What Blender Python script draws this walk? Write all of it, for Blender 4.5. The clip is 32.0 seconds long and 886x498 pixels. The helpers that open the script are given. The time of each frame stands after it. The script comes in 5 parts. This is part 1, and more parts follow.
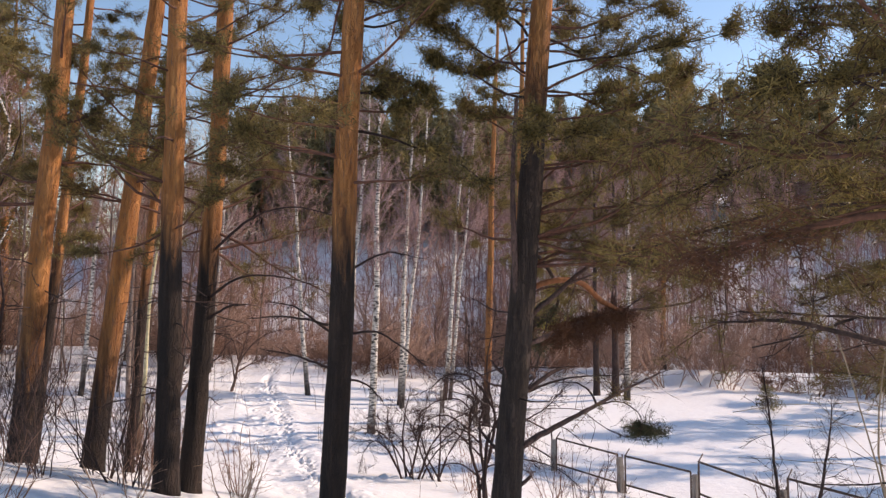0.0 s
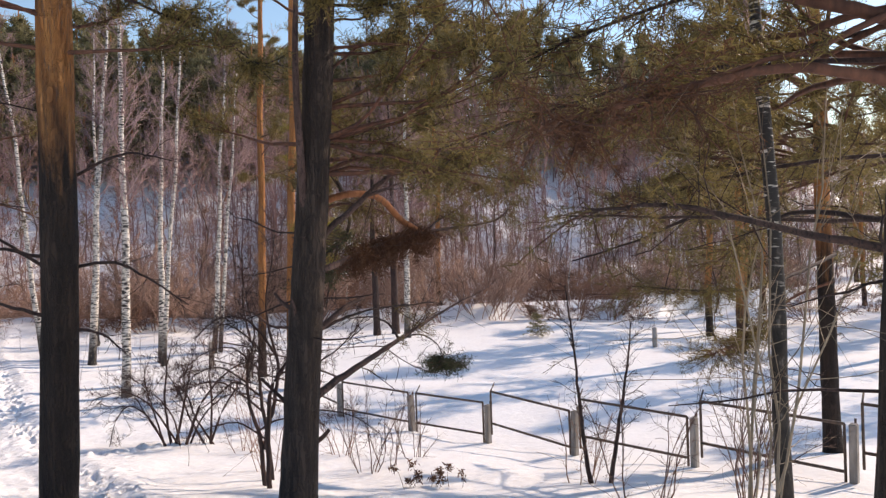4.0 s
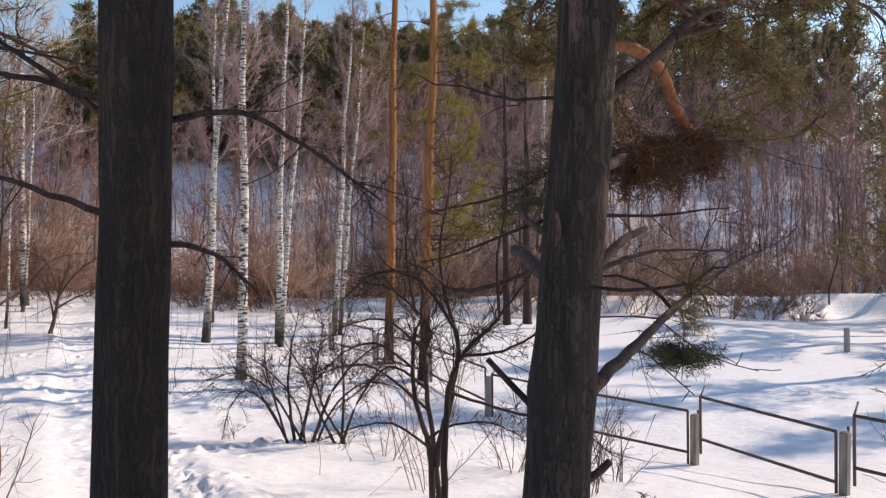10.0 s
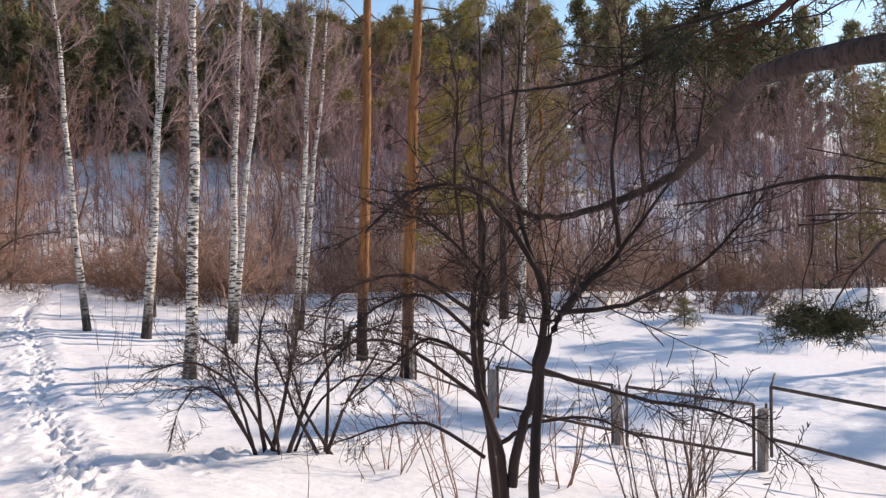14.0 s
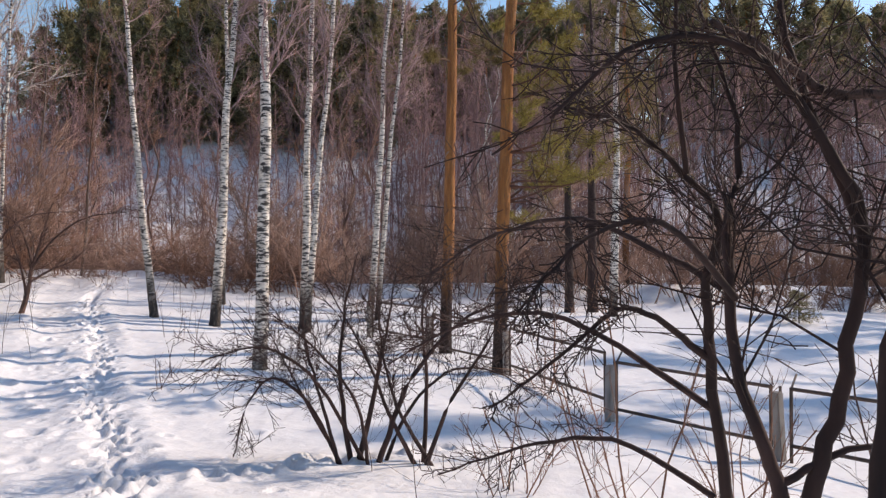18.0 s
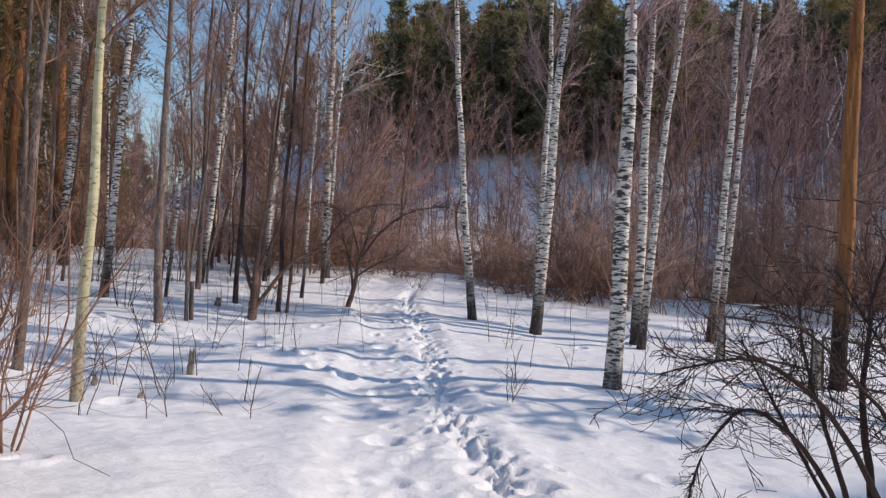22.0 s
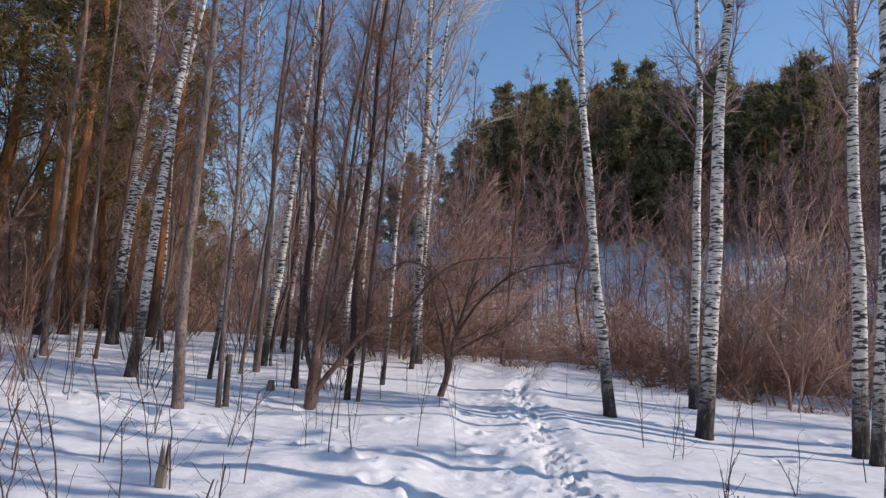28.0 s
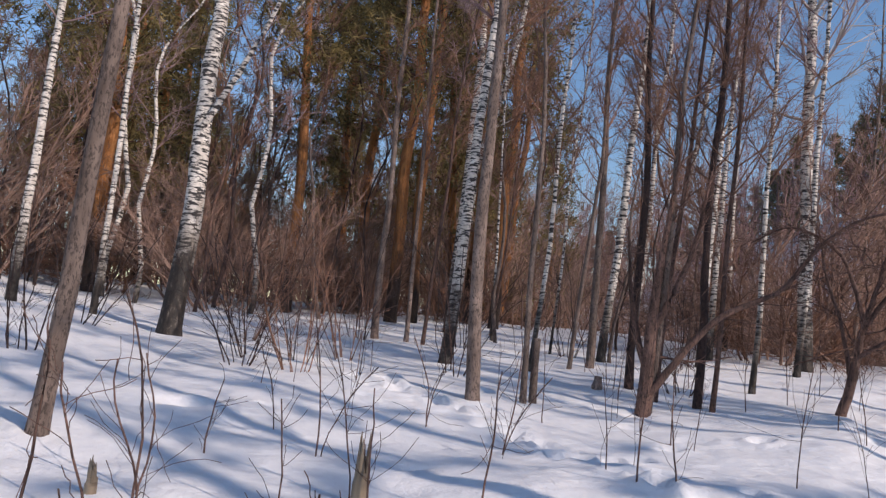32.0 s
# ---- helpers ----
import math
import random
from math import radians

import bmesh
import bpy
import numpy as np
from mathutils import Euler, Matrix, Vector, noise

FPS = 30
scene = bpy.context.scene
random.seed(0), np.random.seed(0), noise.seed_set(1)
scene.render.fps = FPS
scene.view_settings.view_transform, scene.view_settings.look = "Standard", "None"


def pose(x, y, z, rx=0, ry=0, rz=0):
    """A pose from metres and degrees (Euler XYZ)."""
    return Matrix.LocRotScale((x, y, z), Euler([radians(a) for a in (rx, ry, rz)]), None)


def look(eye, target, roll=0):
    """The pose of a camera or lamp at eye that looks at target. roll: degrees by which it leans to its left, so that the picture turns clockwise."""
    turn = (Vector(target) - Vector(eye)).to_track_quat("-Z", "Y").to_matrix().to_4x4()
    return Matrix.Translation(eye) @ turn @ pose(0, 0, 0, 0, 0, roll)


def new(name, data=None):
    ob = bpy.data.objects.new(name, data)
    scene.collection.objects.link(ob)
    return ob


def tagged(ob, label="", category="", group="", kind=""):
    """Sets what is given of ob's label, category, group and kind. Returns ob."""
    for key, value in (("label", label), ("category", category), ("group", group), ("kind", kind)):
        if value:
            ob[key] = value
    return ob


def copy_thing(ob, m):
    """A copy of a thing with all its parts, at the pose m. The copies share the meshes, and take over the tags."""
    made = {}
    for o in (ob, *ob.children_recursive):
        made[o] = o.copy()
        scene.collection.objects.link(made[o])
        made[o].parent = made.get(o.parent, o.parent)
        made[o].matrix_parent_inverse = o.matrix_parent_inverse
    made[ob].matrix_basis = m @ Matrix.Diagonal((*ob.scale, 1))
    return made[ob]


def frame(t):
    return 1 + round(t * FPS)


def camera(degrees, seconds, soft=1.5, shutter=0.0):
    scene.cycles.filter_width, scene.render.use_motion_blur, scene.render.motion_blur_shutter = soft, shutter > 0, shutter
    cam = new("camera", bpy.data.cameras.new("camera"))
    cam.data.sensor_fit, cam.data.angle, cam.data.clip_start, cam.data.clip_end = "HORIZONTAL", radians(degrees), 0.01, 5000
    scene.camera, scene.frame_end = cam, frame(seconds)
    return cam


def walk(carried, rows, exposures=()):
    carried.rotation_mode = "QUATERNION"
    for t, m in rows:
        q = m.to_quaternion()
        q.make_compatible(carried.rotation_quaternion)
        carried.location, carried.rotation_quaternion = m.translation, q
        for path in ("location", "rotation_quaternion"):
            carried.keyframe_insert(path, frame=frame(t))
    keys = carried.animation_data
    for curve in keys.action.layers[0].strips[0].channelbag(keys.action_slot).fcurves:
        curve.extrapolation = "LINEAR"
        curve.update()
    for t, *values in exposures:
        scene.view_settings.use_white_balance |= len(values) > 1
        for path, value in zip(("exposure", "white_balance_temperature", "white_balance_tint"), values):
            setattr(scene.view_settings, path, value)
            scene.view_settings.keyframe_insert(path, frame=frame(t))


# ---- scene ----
cam = camera(63.8, 32.0, soft=1.35)
METRES, EYE, TILT, LEAN, TURN = 25.0, 1.6, 4.0, 0.0, 0.0
ROWS = [
    (0.0, 0.0, 0.0, 0.0, 0.0, 0.0, -0.0),
    (0.5, -0.0045, 0.0049, -0.0029, -5.1, -0.87, -0.04),
    (1.0, -0.0038, 0.0168, -0.0041, -6.12, -1.5, 0.25),
    (1.5, -0.0086, 0.0245, -0.0072, -9.99, -1.93, 0.15),
    (2.0, -0.0065, 0.0358, -0.0087, -12.92, -3.14, 0.54),
    (2.5, -0.0063, 0.0452, -0.0114, -16.65, -3.63, 0.56),
    (3.0, -0.0009, 0.0594, -0.0131, -17.91, -3.99, 0.89),
    (3.5, -0.0003, 0.0739, -0.0178, -17.94, -4.29, 0.92),
    (5.5, -0.0074, 0.128, -0.0333, -20.43, -4.57, 0.49),
    (6.0, -0.0116, 0.1458, -0.0382, -20.37, -4.55, 0.48),
    (6.5, -0.0134, 0.1621, -0.0407, -20.25, -4.56, 0.44),
    (7.0, -0.0127, 0.1771, -0.043, -20.19, -4.59, 0.41),
    (7.5, -0.0121, 0.1958, -0.0479, -20.06, -4.6, 0.32),
    (8.0, -0.0148, 0.2158, -0.0537, -18.01, -4.64, 0.41),
    (8.5, -0.02, 0.2257, -0.0565, -13.22, -4.67, 0.15),
    (9.0, -0.0222, 0.2382, -0.0598, -12.99, -4.63, 0.08),
    (9.5, -0.025, 0.2521, -0.0629, -10.42, -4.69, 0.05),
    (10.0, -0.0239, 0.2643, -0.0674, -10.17, -4.69, 0.05),
    (10.5, -0.0254, 0.2787, -0.0725, -10.15, -4.53, 0.0),
    (11.0, -0.025, 0.2955, -0.0793, -11.03, -4.56, -0.02),
    (11.5, -0.0279, 0.3091, -0.0842, -10.91, -4.49, -0.09),
    (12.0, -0.0293, 0.3263, -0.0913, -14.09, -4.27, -0.33),
    (12.5, -0.0333, 0.345, -0.0945, -14.69, -4.3, -0.18),
    (13.0, -0.0367, 0.3617, -0.1035, -14.62, -4.18, -0.29),
    (13.5, -0.0412, 0.3782, -0.1051, -14.53, -4.19, -0.33),
    (14.0, -0.0437, 0.3909, -0.1102, -14.36, -4.2, -0.3),
    (14.5, -0.0464, 0.4019, -0.1103, -11.01, -4.34, -0.12),
    (16.5, -0.0496, 0.4427, -0.1244, -10.34, -4.38, 0.01),
    (17.0, -0.0505, 0.456, -0.1268, -10.03, -4.4, -0.08),
    (17.5, -0.0504, 0.4687, -0.1309, -9.86, -4.43, -0.09),
    (18.0, -0.0526, 0.4853, -0.1353, -9.17, -4.46, -0.12),
    (18.5, -0.0606, 0.5026, -0.1393, -6.43, -4.43, -0.2),
    (19.0, -0.0709, 0.5225, -0.1451, -1.67, -3.11, -0.43),
    (19.5, -0.0856, 0.5364, -0.1454, -0.04, -3.03, -0.5),
    (20.0, -0.0977, 0.5468, -0.1471, 3.48, -3.16, -0.47),
    (20.5, -0.1063, 0.5591, -0.1507, 11.59, -3.19, -0.66),
    (21.0, -0.1126, 0.5725, -0.156, 11.94, -3.09, -0.68),
    (21.5, -0.1206, 0.5866, -0.1602, 12.05, -3.06, -0.7),
    (22.0, -0.1294, 0.5997, -0.1642, 12.17, -3.04, -0.67),
    (22.5, -0.1386, 0.6172, -0.1645, 12.32, -1.85, -0.65),
    (23.0, -0.1465, 0.634, -0.1679, 11.95, 1.29, -0.73),
    (23.5, -0.1518, 0.6497, -0.1706, 11.15, 3.47, -0.68),
    (24.0, -0.1559, 0.6648, -0.1755, 11.17, 4.6, -0.77),
    (24.5, -0.1564, 0.6805, -0.1801, 10.38, 4.82, -0.66),
    (26.5, -0.169, 0.748, -0.1952, 10.08, 5.14, -0.54),
    (27.0, -0.174, 0.7645, -0.1991, 10.15, 5.34, -0.52),
    (27.5, -0.1798, 0.7806, -0.2033, 10.48, 5.41, -0.49),
    (28.0, -0.1856, 0.7917, -0.2056, 20.65, 5.26, -0.56),
    (28.5, -0.1882, 0.8064, -0.2084, 27.12, 5.21, -0.75),
    (29.0, -0.1912, 0.8206, -0.2109, 33.9, 5.19, -0.98),
    (29.5, -0.1978, 0.8349, -0.2138, 35.73, 5.26, -1.19),
    (30.0, -0.2046, 0.851, -0.217, 42.33, 5.19, -1.2),
    (30.5, -0.2119, 0.8659, -0.2194, 44.15, 5.13, -1.44),
    (31.0, -0.2161, 0.8813, -0.2224, 47.26, 5.08, -1.57),
    (31.5, -0.2223, 0.8975, -0.2236, 48.71, 5.09, -1.72),
    (32.0, -0.2296, 0.9147, -0.2242, 50.04, 5.31, -1.85),
]
walk(cam, [(t, pose(0, 0, EYE, TILT, LEAN, TURN) @ pose(METRES * x, METRES * y, METRES * z, 90 + pitch, roll, yaw)) for t, x, y, z, yaw, pitch, roll in ROWS],
     exposures=[(0.0, -0.02, 7150, 25), (6.0, 0.05, 6950, 20), (10.0, -0.08, 6850, 20), (13.0, -0.02, 6850, 20), (18.0, -0.2, 6700, 20), (21.0, -0.38, 6400, 18), (23.0, -0.47, 6250, 18), (28.0, -0.49, 6100, 19), (32.0, -0.5, 6250, 21)])

# ---- light ----
SUN_AZ, SUN_EL = 75.0, 34.0          # degrees clockwise from +y, and above the horizon
world = bpy.data.worlds.new("world")
scene.world = world
world.use_nodes = True
wn = world.node_tree
sky = wn.nodes.new("ShaderNodeTexSky")
sky.sky_type = "NISHITA"
sky.sun_disc = False
sky.sun_elevation, sky.sun_rotation = radians(SUN_EL), radians(SUN_AZ)
sky.air_density, sky.dust_density, sky.ozone_density = 1.4, 0.2, 1.5
wn.nodes["Background"].inputs["Strength"].default_value = 0.16
clear = wn.nodes.new("ShaderNodeHueSaturation")
clear.inputs["Saturation"].default_value, clear.inputs["Value"].default_value = 1.2, 1.12
wn.links.new(sky.outputs[0], clear.inputs["Color"])
wn.links.new(clear.outputs[0], wn.nodes["Background"].inputs["Color"])
sun = new("sun", bpy.data.lights.new("sun", "SUN"))
sun.data.energy, sun.data.angle, sun.data.color = 4.6, radians(0.6), (1.0, 0.87, 0.70)
a, e = radians(SUN_AZ), radians(SUN_EL)
sun.matrix_world = look((40 * math.sin(a), 40 * math.cos(a), 60), (40 * math.sin(a) - math.sin(a) * math.cos(e), 40 * math.cos(a) - math.cos(a) * math.cos(e), 60 - math.sin(e)))

# ---- materials ----
def material(name, rough=0.8, metal=0.0):
    m = bpy.data.materials.new(name)
    m.use_nodes = True
    b = m.node_tree.nodes["Principled BSDF"]
    b.inputs["Roughness"].default_value, b.inputs["Metallic"].default_value = rough, metal
    return m, m.node_tree, b


def node(nt, kind, **values):
    n = nt.nodes.new(kind)
    for k, v in values.items():
        n.inputs[k].default_value = v
    return n


def coords(nt, scale=(1, 1, 1), world_space=False):
    c = nt.nodes.new("ShaderNodeNewGeometry") if world_space else nt.nodes.new("ShaderNodeTexCoord")
    m = nt.nodes.new("ShaderNodeMapping")
    m.inputs["Scale"].default_value = scale
    nt.links.new(c.outputs["Position" if world_space else "Object"], m.inputs["Vector"])
    return m.outputs["Vector"]


def noise_tex(nt, vec, scale, detail=4.0, rough=0.55):
    n = node(nt, "ShaderNodeTexNoise", Scale=scale, Detail=detail, Roughness=rough)
    nt.links.new(vec, n.inputs["Vector"])
    return n.outputs["Fac"]


def ramp(nt, fac, *stops):
    r = nt.nodes.new("ShaderNodeValToRGB")
    while len(r.color_ramp.elements) < len(stops):
        r.color_ramp.elements.new(0.5)
    for el, (p, c) in zip(r.color_ramp.elements, stops):
        el.position, el.color = p, (*c, 1) if len(c) == 3 else c
    nt.links.new(fac, r.inputs["Fac"])
    return r.outputs["Color"]


def mix(nt, fac, a, b, mode="MIX"):
    m = nt.nodes.new("ShaderNodeMix")
    m.data_type, m.blend_type = "RGBA", mode
    for sock, v in ((m.inputs[0], fac), (m.inputs[6], a), (m.inputs[7], b)):
        if isinstance(v, (int, float)):
            sock.default_value = v
        elif isinstance(v, tuple):
            sock.default_value = (*v, 1)
        else:
            nt.links.new(v, sock)
    return m.outputs[2]


def bump(nt, b, height, strength=0.4, distance=0.02):
    n = node(nt, "ShaderNodeBump", Strength=strength, Distance=distance)
    nt.links.new(height, n.inputs["Height"])
    nt.links.new(n.outputs["Normal"], b.inputs["Normal"])


def vary(nt, low, high):
    """A brightness that differs from thing to thing."""
    o = nt.nodes.new("ShaderNodeObjectInfo")
    r = nt.nodes.new("ShaderNodeMapRange")
    r.inputs["To Min"].default_value, r.inputs["To Max"].default_value = low, high
    nt.links.new(o.outputs["Random"], r.inputs["Value"])
    return r.outputs["Result"]


def height_of(nt):
    c = nt.nodes.new("ShaderNodeTexCoord")
    s = nt.nodes.new("ShaderNodeSeparateXYZ")
    nt.links.new(c.outputs["Object"], s.inputs[0])
    return s.outputs["Z"]


def remap(nt, v, a, b):
    r = nt.nodes.new("ShaderNodeMapRange")
    r.inputs["From Min"].default_value, r.inputs["From Max"].default_value = a, b
    nt.links.new(v, r.inputs["Value"])
    return r.outputs["Result"]


def times(nt, v, w):
    m = nt.nodes.new("ShaderNodeMath")
    m.operation = "MULTIPLY"
    for s, q in zip(m.inputs, (v, w)):
        if isinstance(q, (int, float)):
            s.default_value = q
        else:
            nt.links.new(q, s)
    return m.outputs[0]


def added(nt, v, w):
    m = nt.nodes.new("ShaderNodeMath")
    m.operation = "ADD"
    for s, q in zip(m.inputs, (v, w)):
        if isinstance(q, (int, float)):
            s.default_value = q
        else:
            nt.links.new(q, s)
    return m.outputs[0]


# snow: crusty, grainy, with fine litter of needles and seeds
SNOW, nt, b = material("snow", 0.55)
v = coords(nt, world_space=True)
grain, crust, litter = noise_tex(nt, v, 38.0, 6), noise_tex(nt, v, 5.0, 6), noise_tex(nt, v, 90.0, 2)
patch = noise_tex(nt, v, 0.7, 3)
base = ramp(nt, crust, (0.25, (0.80, 0.80, 0.80)), (0.7, (0.90, 0.90, 0.89)))
specks = ramp(nt, litter, (0.70, (0, 0, 0)), (0.76, (1, 1, 1)))
spread = ramp(nt, patch, (0.5, (0, 0, 0)), (0.7, (0.35, 0.35, 0.35)))
nt.links.new(mix(nt, times(nt, specks, spread), base, (0.30, 0.22, 0.15)), b.inputs["Base Color"])
bump(nt, b, added(nt, times(nt, grain, 0.14), crust), 0.55, 0.07)
b.inputs["Specular IOR Level"].default_value = 0.25

# Scots pine bark: grey plates low down, thin orange skin above; default low tones include shade
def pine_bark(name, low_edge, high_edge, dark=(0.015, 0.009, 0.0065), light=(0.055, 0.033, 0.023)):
    m, nt, b = material(name, 0.9)
    v = coords(nt, (1, 1, 0.11))
    warp = noise_tex(nt, coords(nt), 5.0, 3)
    shift = nt.nodes.new("ShaderNodeVectorMath")
    shift.operation = "MULTIPLY_ADD"
    shift.inputs[1].default_value = (0.12, 0.12, 0.12)
    nt.links.new(warp, shift.inputs[0])
    nt.links.new(v, shift.inputs[2])
    ridge = noise_tex(nt, shift.outputs[0], 24.0, 3, 0.55)
    groove = ramp(nt, ridge, (0.40, (0, 0, 0)), (0.47, (1, 1, 1)), (0.50, (1, 1, 1)), (0.57, (0.05, 0.05, 0.05)))
    n1, n2 = noise_tex(nt, v, 9.0, 6), noise_tex(nt, v, 42.0, 4)
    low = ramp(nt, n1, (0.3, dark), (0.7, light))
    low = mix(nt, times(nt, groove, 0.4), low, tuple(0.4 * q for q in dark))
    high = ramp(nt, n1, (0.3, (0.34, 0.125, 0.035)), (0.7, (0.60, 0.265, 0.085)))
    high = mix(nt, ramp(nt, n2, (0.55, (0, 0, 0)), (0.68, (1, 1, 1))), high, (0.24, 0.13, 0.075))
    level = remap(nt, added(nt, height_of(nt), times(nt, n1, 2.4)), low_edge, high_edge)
    nt.links.new(mix(nt, level, low, high), b.inputs["Base Color"])
    bump(nt, b, added(nt, times(nt, n2, 0.4), times(nt, groove, -1.0)), 1.0, 0.035)
    return m

# the lower trunk's near-black is shade from neighbouring boughs, put into the bark colour
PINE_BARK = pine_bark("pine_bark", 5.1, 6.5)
RED_PINE_BARK = pine_bark("red_pine_bark", 2.4, 4.6)
OLD_PINE_BARK = pine_bark("old_pine_bark", 7.6, 9.6, (0.03, 0.02, 0.016), (0.10, 0.069, 0.054))

# birch bark: white with dark level lenticels, black cracked foot
def birch_bark(name, edge, foot_top):
    m, nt, b = material(name, 0.65)
    v = coords(nt, (1, 1, 4.6))
    dash, n1, n2 = noise_tex(nt, v, 4.9, 3, 0.6), noise_tex(nt, coords(nt), 7.0, 5), noise_tex(nt, v, 15.0, 2)
    white = ramp(nt, n1, (0.3, (0.55, 0.485, 0.41)), (0.65, (0.83, 0.775, 0.695)))
    marks = ramp(nt, dash, (edge, (0, 0, 0)), (edge + 0.035, (1, 1, 1)))
    fine = ramp(nt, n2, (0.59, (0, 0, 0)), (0.65, (0.7, 0.7, 0.7)))
    white = mix(nt, fine, mix(nt, marks, white, (0.035, 0.03, 0.028)), (0.14, 0.12, 0.11))
    foot = remap(nt, added(nt, height_of(nt), times(nt, noise_tex(nt, coords(nt, (1, 1, .4)), 5.0, 4), -2.4)), foot_top, foot_top - 1.2)
    cracked = noise_tex(nt, coords(nt, (1, 1, 0.35)), 11.0, 4, 0.7)
    rough_foot = ramp(nt, cracked, (0.42, (0.012, 0.009, 0.007)), (0.58, (0.042, 0.032, 0.025)), (0.70, (0.20, 0.17, 0.14)))
    nt.links.new(mix(nt, foot, white, rough_foot), b.inputs["Base Color"])
    bump(nt, b, dash, 0.4, 0.015)
    return m


BIRCH_BARK = birch_bark("birch_bark", 0.515, 0.6)
PALE_BIRCH_BARK = birch_bark("pale_birch_bark", 0.5, -0.2)
OLD_BIRCH_BARK = birch_bark("old_birch_bark", 0.49, 1.3)
DARK_BIRCH_BARK = birch_bark("dark_birch_bark", 0.37, 2.4)

# aspen: smooth, greenish yellow high up, greyer low
ASPEN_BARK, nt, b = material("aspen_bark", 0.6)
v = coords(nt, (1, 1, 3.0))
n1, n2, n3 = noise_tex(nt, v, 5.0, 4), noise_tex(nt, v, 13.0, 2), noise_tex(nt, coords(nt, (1, 1, 0.6)), 26.0, 4, 0.7)
c = ramp(nt, n1, (0.3, (0.42, 0.385, 0.215)), (0.7, (0.62, 0.57, 0.36)))
c = mix(nt, ramp(nt, n2, (0.62, (0, 0, 0)), (0.66, (1, 1, 1))), c, (0.12, 0.10, 0.07))
low = ramp(nt, n3, (0.36, (0.08, 0.062, 0.042)), (0.46, (0.30, 0.25, 0.165)), (0.7, (0.46, 0.40, 0.27)))
c = mix(nt, remap(nt, added(nt, height_of(nt), times(nt, n1, -1.6)), 1.0, 0.0), c, low)
nt.links.new(c, b.inputs["Base Color"])
bump(nt, b, added(nt, n2, times(nt, n3, 0.6)), 0.35, 0.012)


def bark(name, dark, light, scale=8.0, rough=0.85, spread=(0.8, 1.2), patchy=False):
    m, nt, b = material(name, rough)
    v = coords(nt, (1, 1, 0.3))
    n1 = noise_tex(nt, v, scale, 5)
    c = ramp(nt, n1, (0.3, dark), (0.7, light))
    if patchy:                    # dark cracks and pale lichen
        n2, n3 = noise_tex(nt, coords(nt, (1, 1, 0.4)), 40.0, 4, 0.75), noise_tex(nt, coords(nt, (1, 1, 0.8)), 3.2, 4)
        c = mix(nt, ramp(nt, n3, (0.52, (0, 0, 0)), (0.64, (0.55, 0.55, 0.55))), c, tuple(1.35 * q for q in light))
        c = mix(nt, ramp(nt, n2, (0.51, (0, 0, 0)), (0.59, (0.8, 0.8, 0.8))), c, tuple(0.35 * q for q in dark))
        n1 = added(nt, n1, times(nt, n2, -0.8))
    k = vary(nt, *spread)
    hue = nt.nodes.new("ShaderNodeHueSaturation")
    nt.links.new(c, hue.inputs["Color"])
    nt.links.new(k, hue.inputs["Value"])
    nt.links.new(hue.outputs["Color"], b.inputs["Base Color"])
    bump(nt, b, n1, 0.8 if patchy else 0.5, 0.015)
    return m


GREY_BARK = bark("grey_bark", (0.099, 0.070, 0.057), (0.271, 0.203, 0.167), patchy=True, spread=(0.6, 1.25))
DARK_BARK = bark("dark_bark", (0.022, 0.012, 0.011), (0.074, 0.042, 0.034), patchy=True)
MID_BARK = bark("old_limb_bark", (0.050, 0.029, 0.025), (0.146, 0.087, 0.072), patchy=True)
LIMB_BARK = bark("limb_bark", (0.067, 0.030, 0.021), (0.190, 0.084, 0.051), 12)
HANGING_BARK = bark("orange_flaking_bark", (0.20, 0.075, 0.03), (0.42, 0.17, 0.07), 14)
DEAD_WOOD = bark("dead_wood", (0.20, 0.15, 0.10), (0.42, 0.33, 0.23), 10)
TWIG = bark("twig", (0.151, 0.078, 0.051), (0.312, 0.167, 0.107), 6)
BROWN_BARK = bark("brown_bark", (0.067, 0.037, 0.028), (0.213, 0.123, 0.093), 8, patchy=True)
APPLE_BARK = bark("apple_bark", (0.022, 0.012, 0.011), (0.078, 0.041, 0.034), 7)
PALE_TWIG = bark("pale_birch_branch", (0.40, 0.35, 0.31), (0.72, 0.66, 0.60), 3)
BIRCH_TWIG = bark("birch_twig", (0.179, 0.104, 0.101), (0.470, 0.332, 0.318), 3)
WILLOW = bark("willow_twig", (0.250, 0.151, 0.112), (0.458, 0.294, 0.219), 3, spread=(0.55, 1.2))
HILL_TWIG = bark("hill_twig", (0.224, 0.128, 0.117), (0.482, 0.285, 0.260), 0.5)
BROWN_NEEDLE = bark("brown_needle", (0.075, 0.03, 0.015), (0.19, 0.08, 0.035), 3)
DRY_GRASS = bark("dry_grass", (0.224, 0.138, 0.090), (0.426, 0.275, 0.185), 4)
RUSTY_STEEL = bark("rusty_steel", (0.05, 0.038, 0.032), (0.13, 0.085, 0.06), 16, 0.7)
CONCRETE = bark("concrete", (0.22, 0.20, 0.18), (0.36, 0.33, 0.30), 9)


